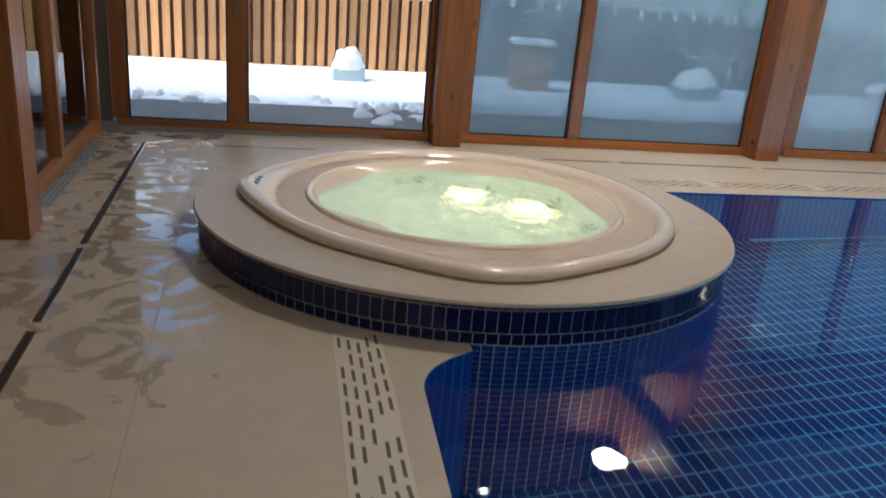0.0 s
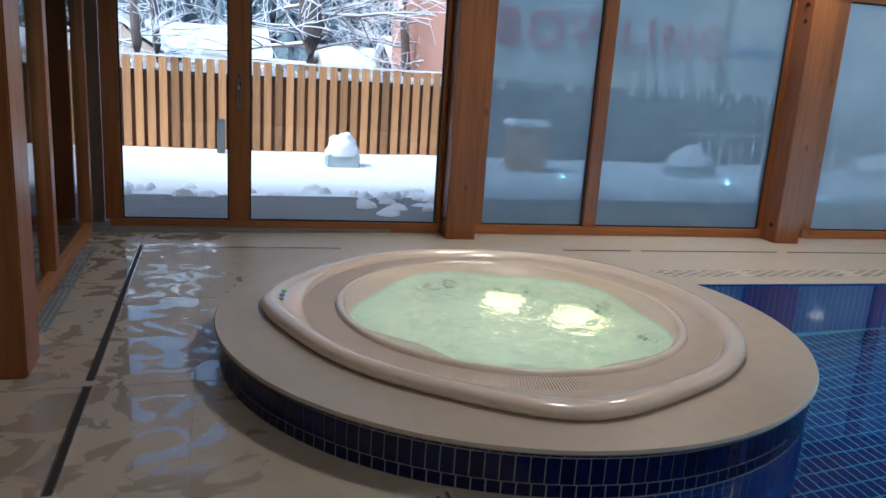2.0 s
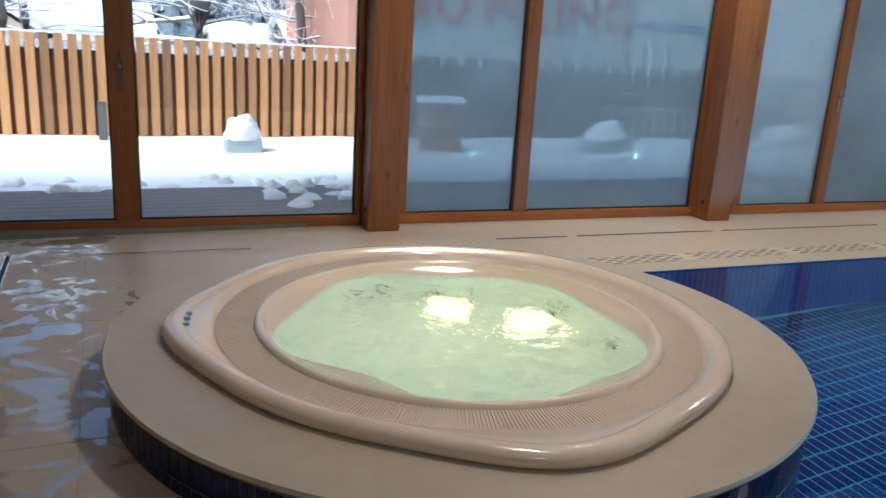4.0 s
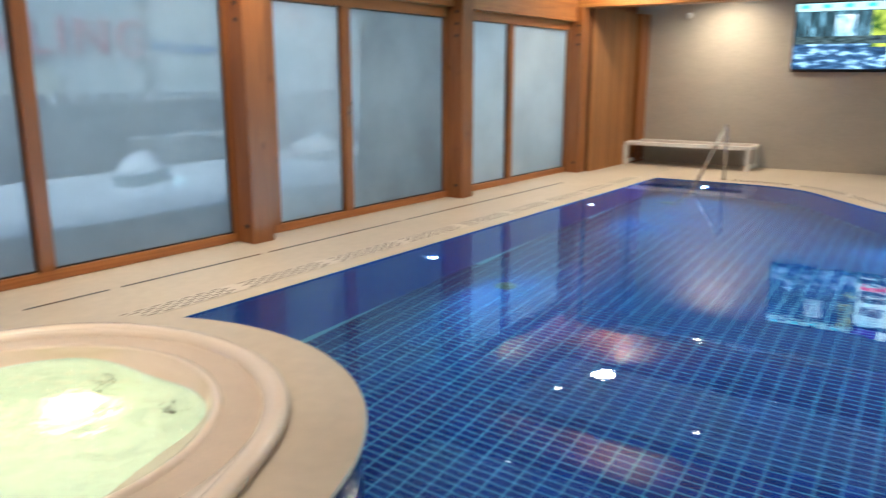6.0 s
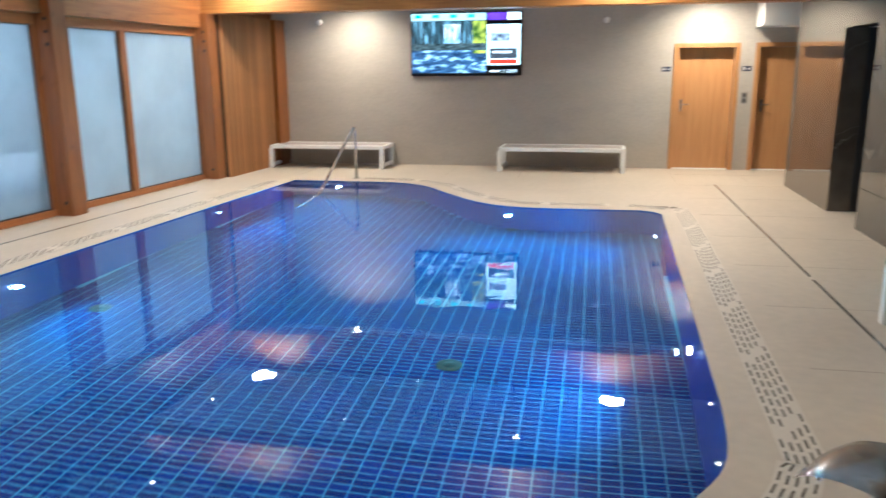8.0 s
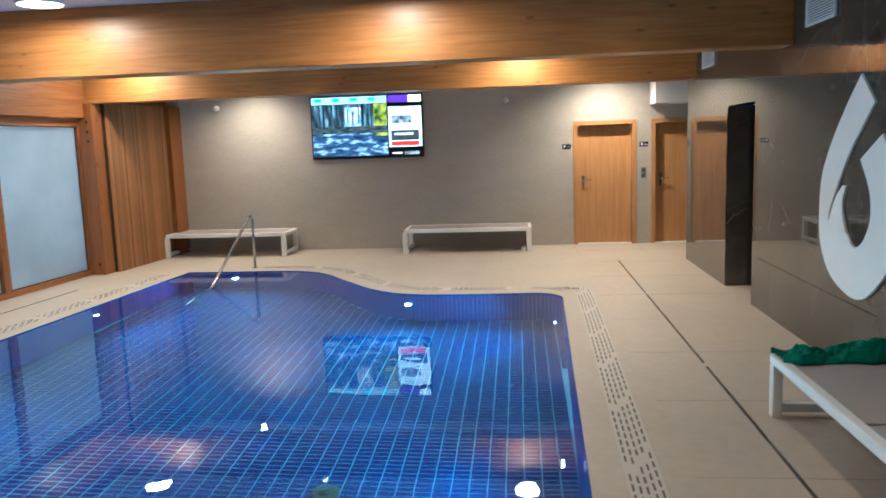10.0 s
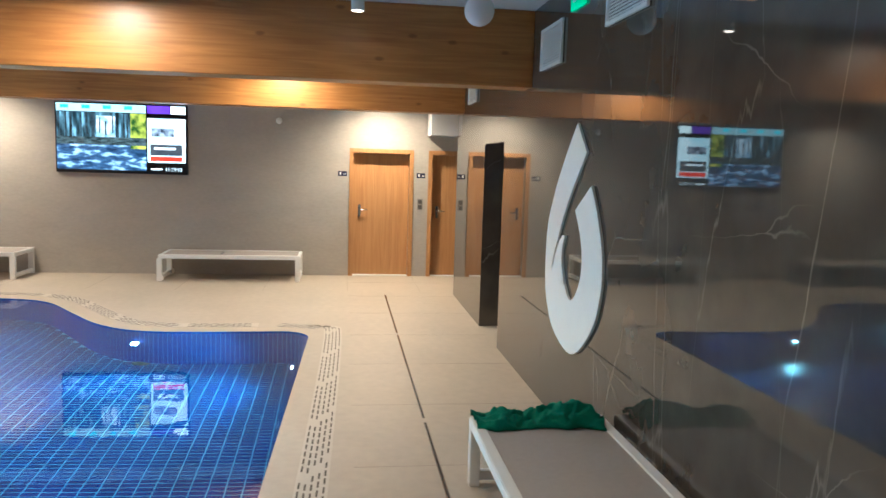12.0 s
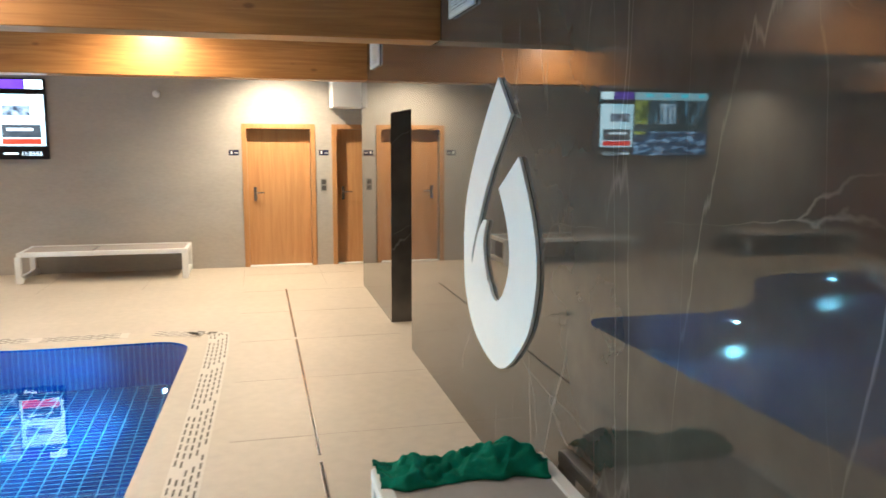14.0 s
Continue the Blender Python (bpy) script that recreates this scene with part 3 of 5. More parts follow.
# ---- doors ----


def door(name, d, label):
    dr = thing(name, label, "door", kind="structure")
    for y0, y1 in ((d[0] - 0.07, d[0]), (d[1], d[1] + 0.07)):
        part("jamb", box(X_END - 0.02, y0, 0, X_END + 0.12, y1, 2.07, 0.004), WDOOR, dr)
    part("head", box(X_END - 0.02, d[0], 2.0, X_END + 0.12, d[1], 2.07, 0.004), WDOOR, dr)
    leaf = part("door_leaf", box(X_END + 0.12, d[0], 0.012, X_END + 0.16, d[1], 2.0, 0.003), WDOOR, dr)
    y = d[1] - 0.1
    h = part("handle_plate", box(X_END + 0.108, y - 0.02, 0.96, X_END + 0.12, y + 0.02, 1.16, 0.003), STEEL, leaf)
    part("lever", tube([(X_END + 0.11, y, 1.08), (X_END + 0.06, y, 1.08), (X_END + 0.055, y - 0.02, 1.08), (X_END + 0.055, y - 0.13, 1.08)], 0.01), STEEL, leaf, smooth=True)
    part("threshold", box(X_END - 0.01, d[0], 0.0, X_END + 0.2, d[1], 0.01), WHITE, dr)


door("door_1", D1, "closed oak-veneer door in an oak frame")
door("door_2", D2, "closed oak-veneer door in an oak frame, half hidden")
# unseen backing, added to close off the door openings
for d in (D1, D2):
    wall("door_backing", box(X_END + 0.2, d[0] - 0.1, 0, X_END + 0.24, d[1] + 0.1, 2.1), GREYP, "added panel closing the unseen space behind the door")

# ---- lamps ----


def disc_lamp(x, y, power, r=0.2):
    t = thing("ceiling_lamp", "round flat white ceiling lamp, lit", "ceiling lamp", "round ceiling lamps", (x, y, CEIL))
    part("rim", lathe([(r, 0), (r, -0.07), (r - 0.02, -0.085), (r - 0.025, -0.06)], seg=40), WHITE, t, smooth=True)
    bm = bmesh.new()
    bmesh.ops.create_circle(bm, cap_ends=True, segments=40, radius=r - 0.02, matrix=pose(0, 0, -0.08, 180, 0, 0))
    part("diffuser", bm, LAMPW, t, "glowing white diffuser")
    ld = bpy.data.lights.new("lamp_light", "AREA")
    ld.shape, ld.size, ld.energy, ld.color = "DISK", r * 1.8, power, (1.0, 0.83, 0.62)
    lo = new("lamp_light", ld)
    lo.matrix_world = pose(x, y, CEIL - 0.1)


def spot_lamp(x, y, power, cone=100):
    t = thing("cylinder_spotlight", "small white cylinder ceiling spotlight, lit", "spotlight", "cylinder spotlights", (x, y, CEIL))
    part("body", lathe([(0.02, 0), (0.05, 0), (0.05, -0.17), (0.044, -0.17), (0.042, -0.15)], seg=24), WHITE, t, smooth=False)
    bm = bmesh.new()
    bmesh.ops.create_circle(bm, cap_ends=True, segments=24, radius=0.043, matrix=pose(0, 0, -0.155, 180, 0, 0))
    part("lens", bm, LAMPW, t, "glowing lens")
    ld = bpy.data.lights.new("spot_light", "SPOT")
    ld.energy, ld.spot_size, ld.spot_blend, ld.shadow_soft_size, ld.color = power, radians(cone), 1.0, 0.05, (1.0, 0.8, 0.55)
    lo = new("spot_light", ld)
    lo.matrix_world = pose(x, y, CEIL - 0.18)


# The lamp at (2.1, 6.4) is an unseen extra that brightens the whirlpool.
for x, y in ((7.5, 3.46), (7.55, 6.5), (11.3, 2.35), (11.3, 7.8), (4.95, 8.45), (2.1, 6.4), (0.5, 2.0)):
    disc_lamp(x, y, 15)
disc_lamp(4.08, 8.72, 5)
for x, y in ((3.9, 1.5), (7.7, 1.5), (11.3, 0.95), (9.55, 1.1)):
    spot_lamp(x, y, 36)
spot_lamp(13.4, 1.0, 150, 150)
spot_lamp(13.4, 6.9, 110, 150)
for x, y in ((11.4, 5.3), (9.9, 6.0), (9.8, 3.6), (7.9, 7.7)):
    spot_lamp(x, y, 30)
for x, y in ((10.2, 8.1), (2.6, 8.3)):
    spot_lamp(x, y, 50)
# globe on the ceiling
g = thing("ceiling_globe", "white globe hanging under the ceiling", "globe", "", (7.35, 0.62, CEIL))
part("stem", lathe([(0.015, 0), (0.015, -0.1)], seg=12), WHITE, g)
bm = bmesh.new()
bmesh.ops.create_uvsphere(bm, u_segments=28, v_segments=16, radius=0.11, matrix=Matrix.Translation((0, 0, -0.19)))
part("shell", bm, mat("frosted_globe", (0.8, 0.72, 0.74), 0.4, var=0.02), g, smooth=True)
# underwater lamps
for x, y, a in ((6.1, 7.6, -93), (9.5, 7.43, -93), (9.96, 3.75, 180), (5.6, 2.17, 90), (9.0, 2.06, 90), (11.86, 6.6, 180)):
    u = thing("underwater_lamp", "round underwater pool lamp, lit, set into the pool wall", "pool lamp", "underwater lamps", (x, y, -0.45), a)
    bm = bmesh.new()
    bmesh.ops.create_cone(bm, cap_ends=True, segments=20, radius1=0.04, radius2=0.035, depth=0.03, matrix=pose(0, 0, 0, 0, 90, 0))
    part("lens", bm, POOLL, u, "glowing lens")
    part("ring", tube([(0.012, 0.055 * math.cos(k * 0.3142), 0.055 * math.sin(k * 0.3142)) for k in range(21)], 0.012, 8, False), STEEL, u, smooth=True)
    ld = bpy.data.lights.new("pool_light", "SPOT")
    ld.energy, ld.spot_size, ld.spot_blend, ld.shadow_soft_size, ld.color = 48, radians(140), 0.6, 0.03, (0.3, 0.8, 1.0)
    lo = new("pool_light", ld)
    dx, dy = math.cos(radians(a)), math.sin(radians(a))
    lo.matrix_world = look((x + 0.06 * dx, y + 0.06 * dy, -0.45), (x + 2 * dx, y + 2 * dy, -0.75))

# inlets in the pool floor
INLET = mat("dark_green_inlet", (0.01, 0.05, 0.045), 0.4)
for x, y in ((6.4, 7.0), (5.9, 3.75), (11.0, 6.9), (10.0, 3.7), (2.9, 4.6)):
    fi = thing("floor_inlet", "round dark green water inlet in the pool floor", "inlet", "floor inlets", (x, y, -1.248))
    part("flange", lathe([(0.1, 0.0), (0.1, 0.008), (0.085, 0.014), (0.05, 0.016)], seg=24), INLET, fi, smooth=True)
    part("cap", lathe([(0.05, 0.016), (0.045, 0.03), (0.001, 0.034)], seg=24), INLET, fi, smooth=True)

# ---- whirlpool tub ----
cx, cy = TUB
pl = thing("whirlpool_platform", "round raised platform of beige stone faced with navy tiles", "platform", "", (cx, cy, 0))
part("stone_top", lathe([(1.12, 0.172), (TUB_R + 0.012, 0.172), (TUB_R + 0.016, 0.178), (TUB_R + 0.01, 0.19), (1.05, 0.19)], seg=128), STONE_DRY, pl)
part("face", lathe([(TUB_R - 0.008, -1.25), (TUB_R - 0.008, 0.172)], seg=128), TILE_GROUT, pl)


def shell_r(a):
    def lobe(a0, w):
        d = (a - a0 + math.pi) % (2 * math.pi) - math.pi
        return math.exp(-(d / w) ** 2)
    return 1.0 + 0.085 * lobe(radians(170), 0.3) + 0.09 * lobe(radians(-98), 0.3) + 0.03 * lobe(radians(38), 0.35)


tub = thing("whirlpool_tub", "round cream acrylic whirlpool tub, full of bubbling water", "whirlpool", "", (cx, cy, 0.19))
part("rim", lathe([(1.135, 0.0), (1.152, 0.012), (1.153, 0.03), (1.145, 0.046), (1.13, 0.056), (1.105, 0.059), (1.082, 0.054), (1.068, 0.044)], shell_r, 128), ACRYL, tub, "glossy cream rolled rim", smooth=True)
# inner ledge: rounds off the lobes down to a circle
bm = bmesh.new()
r0 = [bm.verts.new((1.068 * shell_r(a) * math.cos(a), 1.068 * shell_r(a) * math.sin(a), 0.044)) for a in (2 * math.pi * k / 128 for k in range(128))]
r1 = [bm.verts.new((1.058 * math.cos(a), 1.058 * math.sin(a), 0.038)) for a in (2 * math.pi * k / 128 for k in range(128))]
r2 = [bm.verts.new((1.046 * math.cos(a), 1.046 * math.sin(a), 0.018)) for a in (2 * math.pi * k / 128 for k in range(128))]
for p, q in ((r0, r1), (r1, r2)):
    for k in range(128):
        bm.faces.new((p[k], p[(k + 1) % 128], q[(k + 1) % 128], q[k]))
part("ledge", bm, ACRYL, tub, smooth=True)
ribs = []
for k in range(460):
    a = 2 * math.pi * k / 460
    c, s = math.cos(a), math.sin(a)
    w = 0.0042
    ribs.append(([(0.89 * c + w * s, 0.89 * s - w * c, 0.016), (1.04 * c + w * s, 1.04 * s - w * c, 0.016), (1.04 * c - w * s, 1.04 * s + w * c, 0.016), (0.89 * c - w * s, 0.89 * s + w * c, 0.016)], (0, 0, 0.005)))
og = part("overflow_ring", lathe([(1.05, 0.016), (0.87, 0.012)], seg=128), ACRYLG, tub)
join_boxes("overflow_ribs", ribs, ACRYLG, tub, "fine radial overflow ribs", "stuff")
part("inner_lip", lathe([(0.89, 0.012), (0.885, 0.035), (0.865, 0.042), (0.845, 0.03), (0.825, -0.03)], seg=128), ACRYL, tub, smooth=True)


def seat_r(a):
    d = (a - radians(215) + math.pi) % (2 * math.pi) - math.pi
    return 1.0 - 0.055 * math.cos(5 * d) - 0.07 * math.exp(-(d / 0.4) ** 2)


BASIN = mat("basin_acrylic", (0.58, 0.7, 0.64), 0.25, var=0.06)
bm = bmesh.new()
rings = []
for r, z, k in ((0.845, 0.03, 0.0), (0.825, 0.004, 0.35), (0.78, -0.012, 1.0), (0.75, -0.06, 1.0), (0.7, -0.28, 1.0), (0.6, -0.4, 0.8), (0.5, -0.43, 0.5), (0.46, -0.5, 0.0), (0.36, -0.54, 0.0)):
    rings.append([bm.verts.new((r * (1 + k * (seat_r(a) - 1)) * math.cos(a), r * (1 + k * (seat_r(a) - 1)) * math.sin(a), z)) for a in (2 * math.pi * n / 120 for n in range(120))])
for p, q in zip(rings, rings[1:]):
    for k in range(120):
        bm.faces.new((p[k], p[(k + 1) % 120], q[(k + 1) % 120], q[k]))
bm.faces.new(rings[-1])
bm.faces.ensure_lookup_table()
for n, f in enumerate(bm.faces):
    f.material_index = 0 if n < 240 else 1
part("basin", bm, (ACRYL, BASIN), tub, smooth=True)
bm = bmesh.new()
rings = []
for j in range(1, 29):
    ring = []
    for k in range(96):
        a = 2 * math.pi * k / 96
        r = 0.795 * j / 28 * (1 + (seat_r(a) - 1) * (j / 28) ** 3)
        x, y = r * math.cos(a), r * math.sin(a)
        ring.append(bm.verts.new((x, y, -0.018 + (0.02 * noise.noise((4.6 * x, 4.6 * y, 2.2)) + 0.013 * noise.noise((11 * x, 11 * y, 5.1))) * min(1.0, 3 * (1 - j / 28)))))
    rings.append(ring)
c0 = bm.verts.new((0, 0, -0.018))
for k in range(96):
    bm.faces.new((c0, rings[0][k], rings[0][(k + 1) % 96]))
for p, q in zip(rings, rings[1:]):
    for k in range(96):
        bm.faces.new((p[k], q[k], q[(k + 1) % 96], p[(k + 1) % 96]))
tw = part("tub_water", bm, TUBW, tub, "pale green bubbling water", smooth=True)
tw.visible_shadow = False
for k, da in enumerate((-0.09, 0.0, 0.09)):
    a = radians(169) + da * 0.6
    bm = bmesh.new()
    bmesh.ops.create_cone(bm, cap_ends=True, segments=14, radius1=0.016, radius2=0.013, depth=0.012, matrix=Matrix.Translation((1.155 * math.cos(a), 1.155 * math.sin(a), 0.048)))
    part("button", bm, mat("button_green" if k != 1 else "button_violet", (0.1, 0.5, 0.3) if k != 1 else (0.3, 0.2, 0.6), 0.3), tub)
for a in (60, 75, 98, 110, 20, -20, 200):
    for z, rr in ((-0.16, 0.735), (-0.24, 0.71)):
        bm = bmesh.new()
        c, s = math.cos(radians(a)), math.sin(radians(a))
        k = rr * seat_r(radians(a)) - 0.012
        bmesh.ops.create_cone(bm, cap_ends=True, segments=12, radius1=0.028, radius2=0.02, depth=0.02, matrix=pose(k * c, k * s, z, 0, 90, a))
        part("jet", bm, SLOT, tub, "dark water jet")
for a in (70, 15):
    c, s = math.cos(radians(a)), math.sin(radians(a))
    k = 0.7 * seat_r(radians(a)) - 0.03
    bm = bmesh.new()
    bmesh.ops.create_cone(bm, cap_ends=True, segments=16, radius1=0.05, radius2=0.045, depth=0.02, matrix=pose(k * c, k * s, -0.33, 0, 90, a))
    part("tub_lamp", bm, TUBL, tub, "warm lit lamp under the water")
    ld = bpy.data.lights.new("tub_light", "POINT")
    ld.energy, ld.color, ld.shadow_soft_size = 0.75, (1.0, 0.8, 0.36), 0.14
    lo = new("tub_light", ld)
    lo.location = (cx + (k - 0.2) * c, cy + (k - 0.2) * s, 0.0)

# ---- loungers ----


def lounger(x, y, rz, label, length=2.08, width=0.66, h=0.4):
    """A sun lounger lying along its own x axis, its near end at the origin."""
    t = thing("sun_lounger", label, "sun lounger", "sun loungers", (x, y, 0), rz)
    w = width / 2
    for s in (-1, 1):
        part("side_rail", box(0, s * w - 0.032, h - 0.06, length, s * w + 0.032, h, 0.006), WHITE, t)
    for x0 in (0.0, length - 0.05):
        part("end_rail", box(x0, -w + 0.025, h - 0.06, x0 + 0.05, w - 0.025, h - 0.004, 0.006), WHITE, t)
        for s in (-1, 1):
            part("leg", box(x0, s * w - 0.03, 0.0, x0 + 0.075, s * w + 0.03, h - 0.06, 0.005), WHITE, t)
        part("foot_bar", box(x0 + 0.002, -w + 0.022, 0.03, x0 + 0.053, w - 0.022, 0.085, 0.005), WHITE, t)
    part("bed_sling", box(0.05, -w + 0.025, h - 0.02, length * 0.57, w - 0.025, h - 0.008), MESH, t, "taupe textile sling")
    part("backrest_sling", box(length * 0.59, -w + 0.025, h - 0.02, length - 0.05, w - 0.025, h - 0.008), MESH, t, "taupe textile sling")
    part("hinge_bar", box(length * 0.572, -w + 0.025, h - 0.035, length * 0.588, w - 0.025, h - 0.022), GASKET, t)
    for s in (-1, 1):
        bm = bmesh.new()
        bmesh.ops.create_cone(bm, cap_ends=True, segments=20, radius1=0.05, radius2=0.05, depth=0.03, matrix=pose(length - 0.03, s * (w + 0.038), 0.05, 90, 0, 0))
        part("wheel", bm, WHITE, t)
    return t


lounger(13.72, 2.22, 90, "white-framed sun lounger along the grey wall")
lounger(13.72, 6.3, 90, "white-framed sun lounger in the corner by the slats")
lounger(5.95, 0.44, 180, "white-framed sun lounger with taupe sling along the dark wall", width=0.74)

# crumpled towel on the lounger
bm = bmesh.new()
NX, NY = 40, 90
g = [[None] * (NY + 1) for _ in range(NX + 1)]
for i in range(NX + 1):
    for j in range(NY + 1):
        u, v = i / NX, j / NY
        lump = 0.075 * math.exp(-((v - 0.22) / 0.16) ** 2) + 0.03 * math.exp(-((v - 0.8) / 0.2) ** 2)
        prof = math.sin(math.pi * u) ** 0.45
        nz = noise.noise((u * 3, v * 7, 0.3)) * 0.06 + noise.noise((u * 8, v * 16, 4.1)) * 0.034 + noise.noise((u * 15, v * 33, 1.1)) * 0.012
        z = 0.397 + prof * max(0.012, 0.035 + lump + nz)
        xo = 5.97 - 0.26 * u * (1 + 0.25 * noise.noise((v * 5, 1.7, 0))) + 0.02 * noise.noise((v * 9, 0, 2))
        yo = 0.1 + 0.73 * v + 0.015 * noise.noise((u * 6, v * 4, 9))
        g[i][j] = bm.verts.new((xo, yo, z))
for i in range(NX):
    for j in range(NY):
        bm.faces.new((g[i][j], g[i + 1][j], g[i + 1][j + 1], g[i][j + 1]))
bm.faces.new([g[i][0] for i in range(NX + 1)] + [g[NX][j] for j in range(1, NY + 1)] + [g[i][NY] for i in range(NX - 1, -1, -1)] + [g[0][j] for j in range(NY - 1, 0, -1)])
bmesh.ops.recalc_face_normals(bm, faces=bm.faces)
link("towel", bm, TOWEL, None, "crumpled green towel lying across the end of a lounger", category="towel", smooth=True)

# ---- handrail, water cannon ----
hr = thing("pool_handrail", "stainless handrail slanting down into the pool", "handrail")
part("sloping_tube", tube([(12.18, 6.42, 0.0), (12.18, 6.42, 0.72), (12.15, 6.42, 0.8), (12.08, 6.42, 0.8), (11.9, 6.43, 0.7), (10.7, 6.5, -0.02), (10.0, 6.54, -0.44)], 0.021), STEEL, hr, smooth=True)
part("base_flange", lathe([(0.05, 0), (0.05, 0.012), (0.025, 0.02)], seg=20), STEEL, hr).location = (12.18, 6.42, 0.0)
wc = thing("water_cannon", "polished stainless swan-neck pool shower", "pool shower", "", (2.93, 1.7, 0), 50)
path = [(0, 0), (0, 0.3), (0.03, 0.39), (0.1, 0.44), (0.2, 0.45), (0.3, 0.43), (0.36, 0.39)]
path = smooth_line(path, 5)
bm = bmesh.new()
rows = []
for x, z in path:
    k = 0.1 + 0.1 * min(1, max(0, (z - 0.1) / 0.4))
    rows.append([bm.verts.new((x, -k + 2 * k * j / 8, z - 0.02 * ((j - 4) / 4) ** 2)) for j in range(9)])
for a, b in zip(rows, rows[1:]):
    for j in range(8):
        bm.faces.new((a[j], a[j + 1], b[j + 1], b[j]))
bmesh.ops.solidify(bm, geom=bm.faces[:], thickness=0.02)
part("neck", bm, STEEL, wc, smooth=True)
part("base_plate", box(-0.09, -0.13, 0, 0.09, 0.13, 0.012, 0.003), STEEL, wc)

# ---- screen ----
tv = thing("wall_screen", "large flat wall screen showing a forest stream picture", "screen")
SX = X_END - 0.045
part("housing", box(SX, 4.0, 1.57, X_END - 0.003, 5.95, 2.64, 0.008), BLACK, tv)


def glow(name, c0, c1, strength, scale=5.0, c2=None, st=(1, 1, 1)):
    m = bpy.data.materials.new(name)
    m.use_nodes = True
    nt = m.node_tree
    b = nt.nodes["Principled BSDF"]
    b.inputs["Base Color"].default_value, b.inputs["Roughness"].default_value = (0.01, 0.01, 0.01, 1), 0.2
    tc, mp, nz, rp = nt.nodes.new("ShaderNodeTexCoord"), nt.nodes.new("ShaderNodeMapping"), nt.nodes.new("ShaderNodeTexNoise"), nt.nodes.new("ShaderNodeValToRGB")
    mp.inputs["Scale"].default_value = st
    nt.links.new(tc.outputs["Object"], mp.inputs[0])
    nz.inputs["Scale"].default_value, nz.inputs["Detail"].default_value = scale, 6
    nt.links.new(mp.outputs[0], nz.inputs["Vector"])
    nt.links.new(nz.outputs[0], rp.inputs[0])
    rp.color_ramp.elements[0].position, rp.color_ramp.elements[1].position = 0.36, 0.68
    rp.color_ramp.elements[0].color, rp.color_ramp.elements[1].color = (*c0, 1), (*c1, 1)
    if c2:
        e = rp.color_ramp.elements.new(0.52)
        e.color = (*c2, 1)
    nt.links.new(rp.outputs[0], b.inputs["Emission Color"])
    b.inputs["Emission Strength"].default_value = strength
    return m


def screen_patch(name, y0, z0, y1, z1, m, k=1):
    return part(name, box(SX - 0.002 * k, y0, z0, SX - 0.002 * k + 0.0015, y1, z1), m, tv)


screen_patch("picture_wood", 4.62, 2.02, 5.93, 2.49, glow("screen_trees", (0.005, 0.015, 0.02), (0.2, 0.42, 0.55), 1.0, 4, (0.04, 0.1, 0.13), (1, 3, 0.8)))
screen_patch("picture_sky", 5.05, 2.12, 5.35, 2.44, glow("screen_sky", (0.12, 0.28, 0.4), (0.6, 0.8, 0.9), 1.0, 9), 2)
TRUNK = glow("screen_trunk", (0.003, 0.008, 0.01), (0.03, 0.06, 0.08), 1.0, 8)
for y0, w, z0, z1 in ((5.88, 0.03, 2.02, 2.49), (5.78, 0.025, 2.05, 2.49), (5.7, 0.04, 2.0, 2.49), (5.56, 0.022, 2.06, 2.49), (5.47, 0.035, 2.02, 2.49), (5.37, 0.05, 2.04, 2.49), (5.29, 0.018, 2.18, 2.42), (5.2, 0.024, 2.15, 2.36), (5.1, 0.02, 2.18, 2.45), (5.02, 0.05, 2.05, 2.49), (4.93, 0.03, 2.03, 2.49), (4.88, 0.025, 2.04, 2.49)):
    screen_patch("picture_trunk", y0, z0, y0 + w, z1, TRUNK, 3)
screen_patch("picture_bank", 4.62, 2.0, 5.93, 2.12, glow("screen_bank", (0.004, 0.012, 0.014), (0.06, 0.1, 0.11), 1.0, 10, None, (1, 1, 3)), 4)
screen_patch("picture_foliage", 4.62, 1.95, 4.85, 2.49, glow("screen_foliage", (0.01, 0.05, 0.01), (0.35, 0.42, 0.06), 1.1, 9), 2)
screen_patch("picture_stream", 4.62, 1.62, 5.93, 2.03, glow("screen_stream", (0.005, 0.02, 0.05), (0.35, 0.6, 0.85), 1.1, 5, (0.03, 0.08, 0.16), (1, 1, 3)))
screen_patch("header_bar", 4.62, 2.5, 5.93, 2.62, glow("screen_header", (0.25, 0.45, 0.5), (0.3, 0.55, 0.6), 1.2))
for k in range(4):
    screen_patch("header_item", 5.75 - k * 0.31, 2.545, 5.87 - k * 0.31, 2.6, glow("screen_cyan", (0.05, 0.6, 0.75), (0.05, 0.7, 0.85), 1.3), 2)
screen_patch("violet_panel", 4.26, 2.5, 4.6, 2.62, glow("screen_violet", (0.06, 0.02, 0.25), (0.08, 0.03, 0.32), 1.2))
screen_patch("mark_panel", 4.03, 2.5, 4.25, 2.62, glow("screen_white", (0.7, 0.95, 1.0), (0.75, 1, 1.0), 1.2))
screen_patch("news_panel", 4.03, 1.75, 4.6, 2.43, glow("screen_pale", (0.4, 0.75, 0.85), (0.7, 0.95, 1.0), 1.1, 3))
screen_patch("news_picture", 4.2, 2.15, 4.54, 2.28, glow("screen_hill", (0.02, 0.03, 0.05), (0.3, 0.4, 0.5), 1.0, 12), 2)
screen_patch("news_caption", 4.08, 1.86, 4.56, 2.03, glow("screen_dark", (0.02, 0.03, 0.04), (0.05, 0.06, 0.07), 1.0), 2)
screen_patch("caption_line", 4.18, 1.95, 4.5, 1.985, glow("screen_white_b", (0.7, 0.9, 1), (0.8, 1, 1), 1.0), 3)
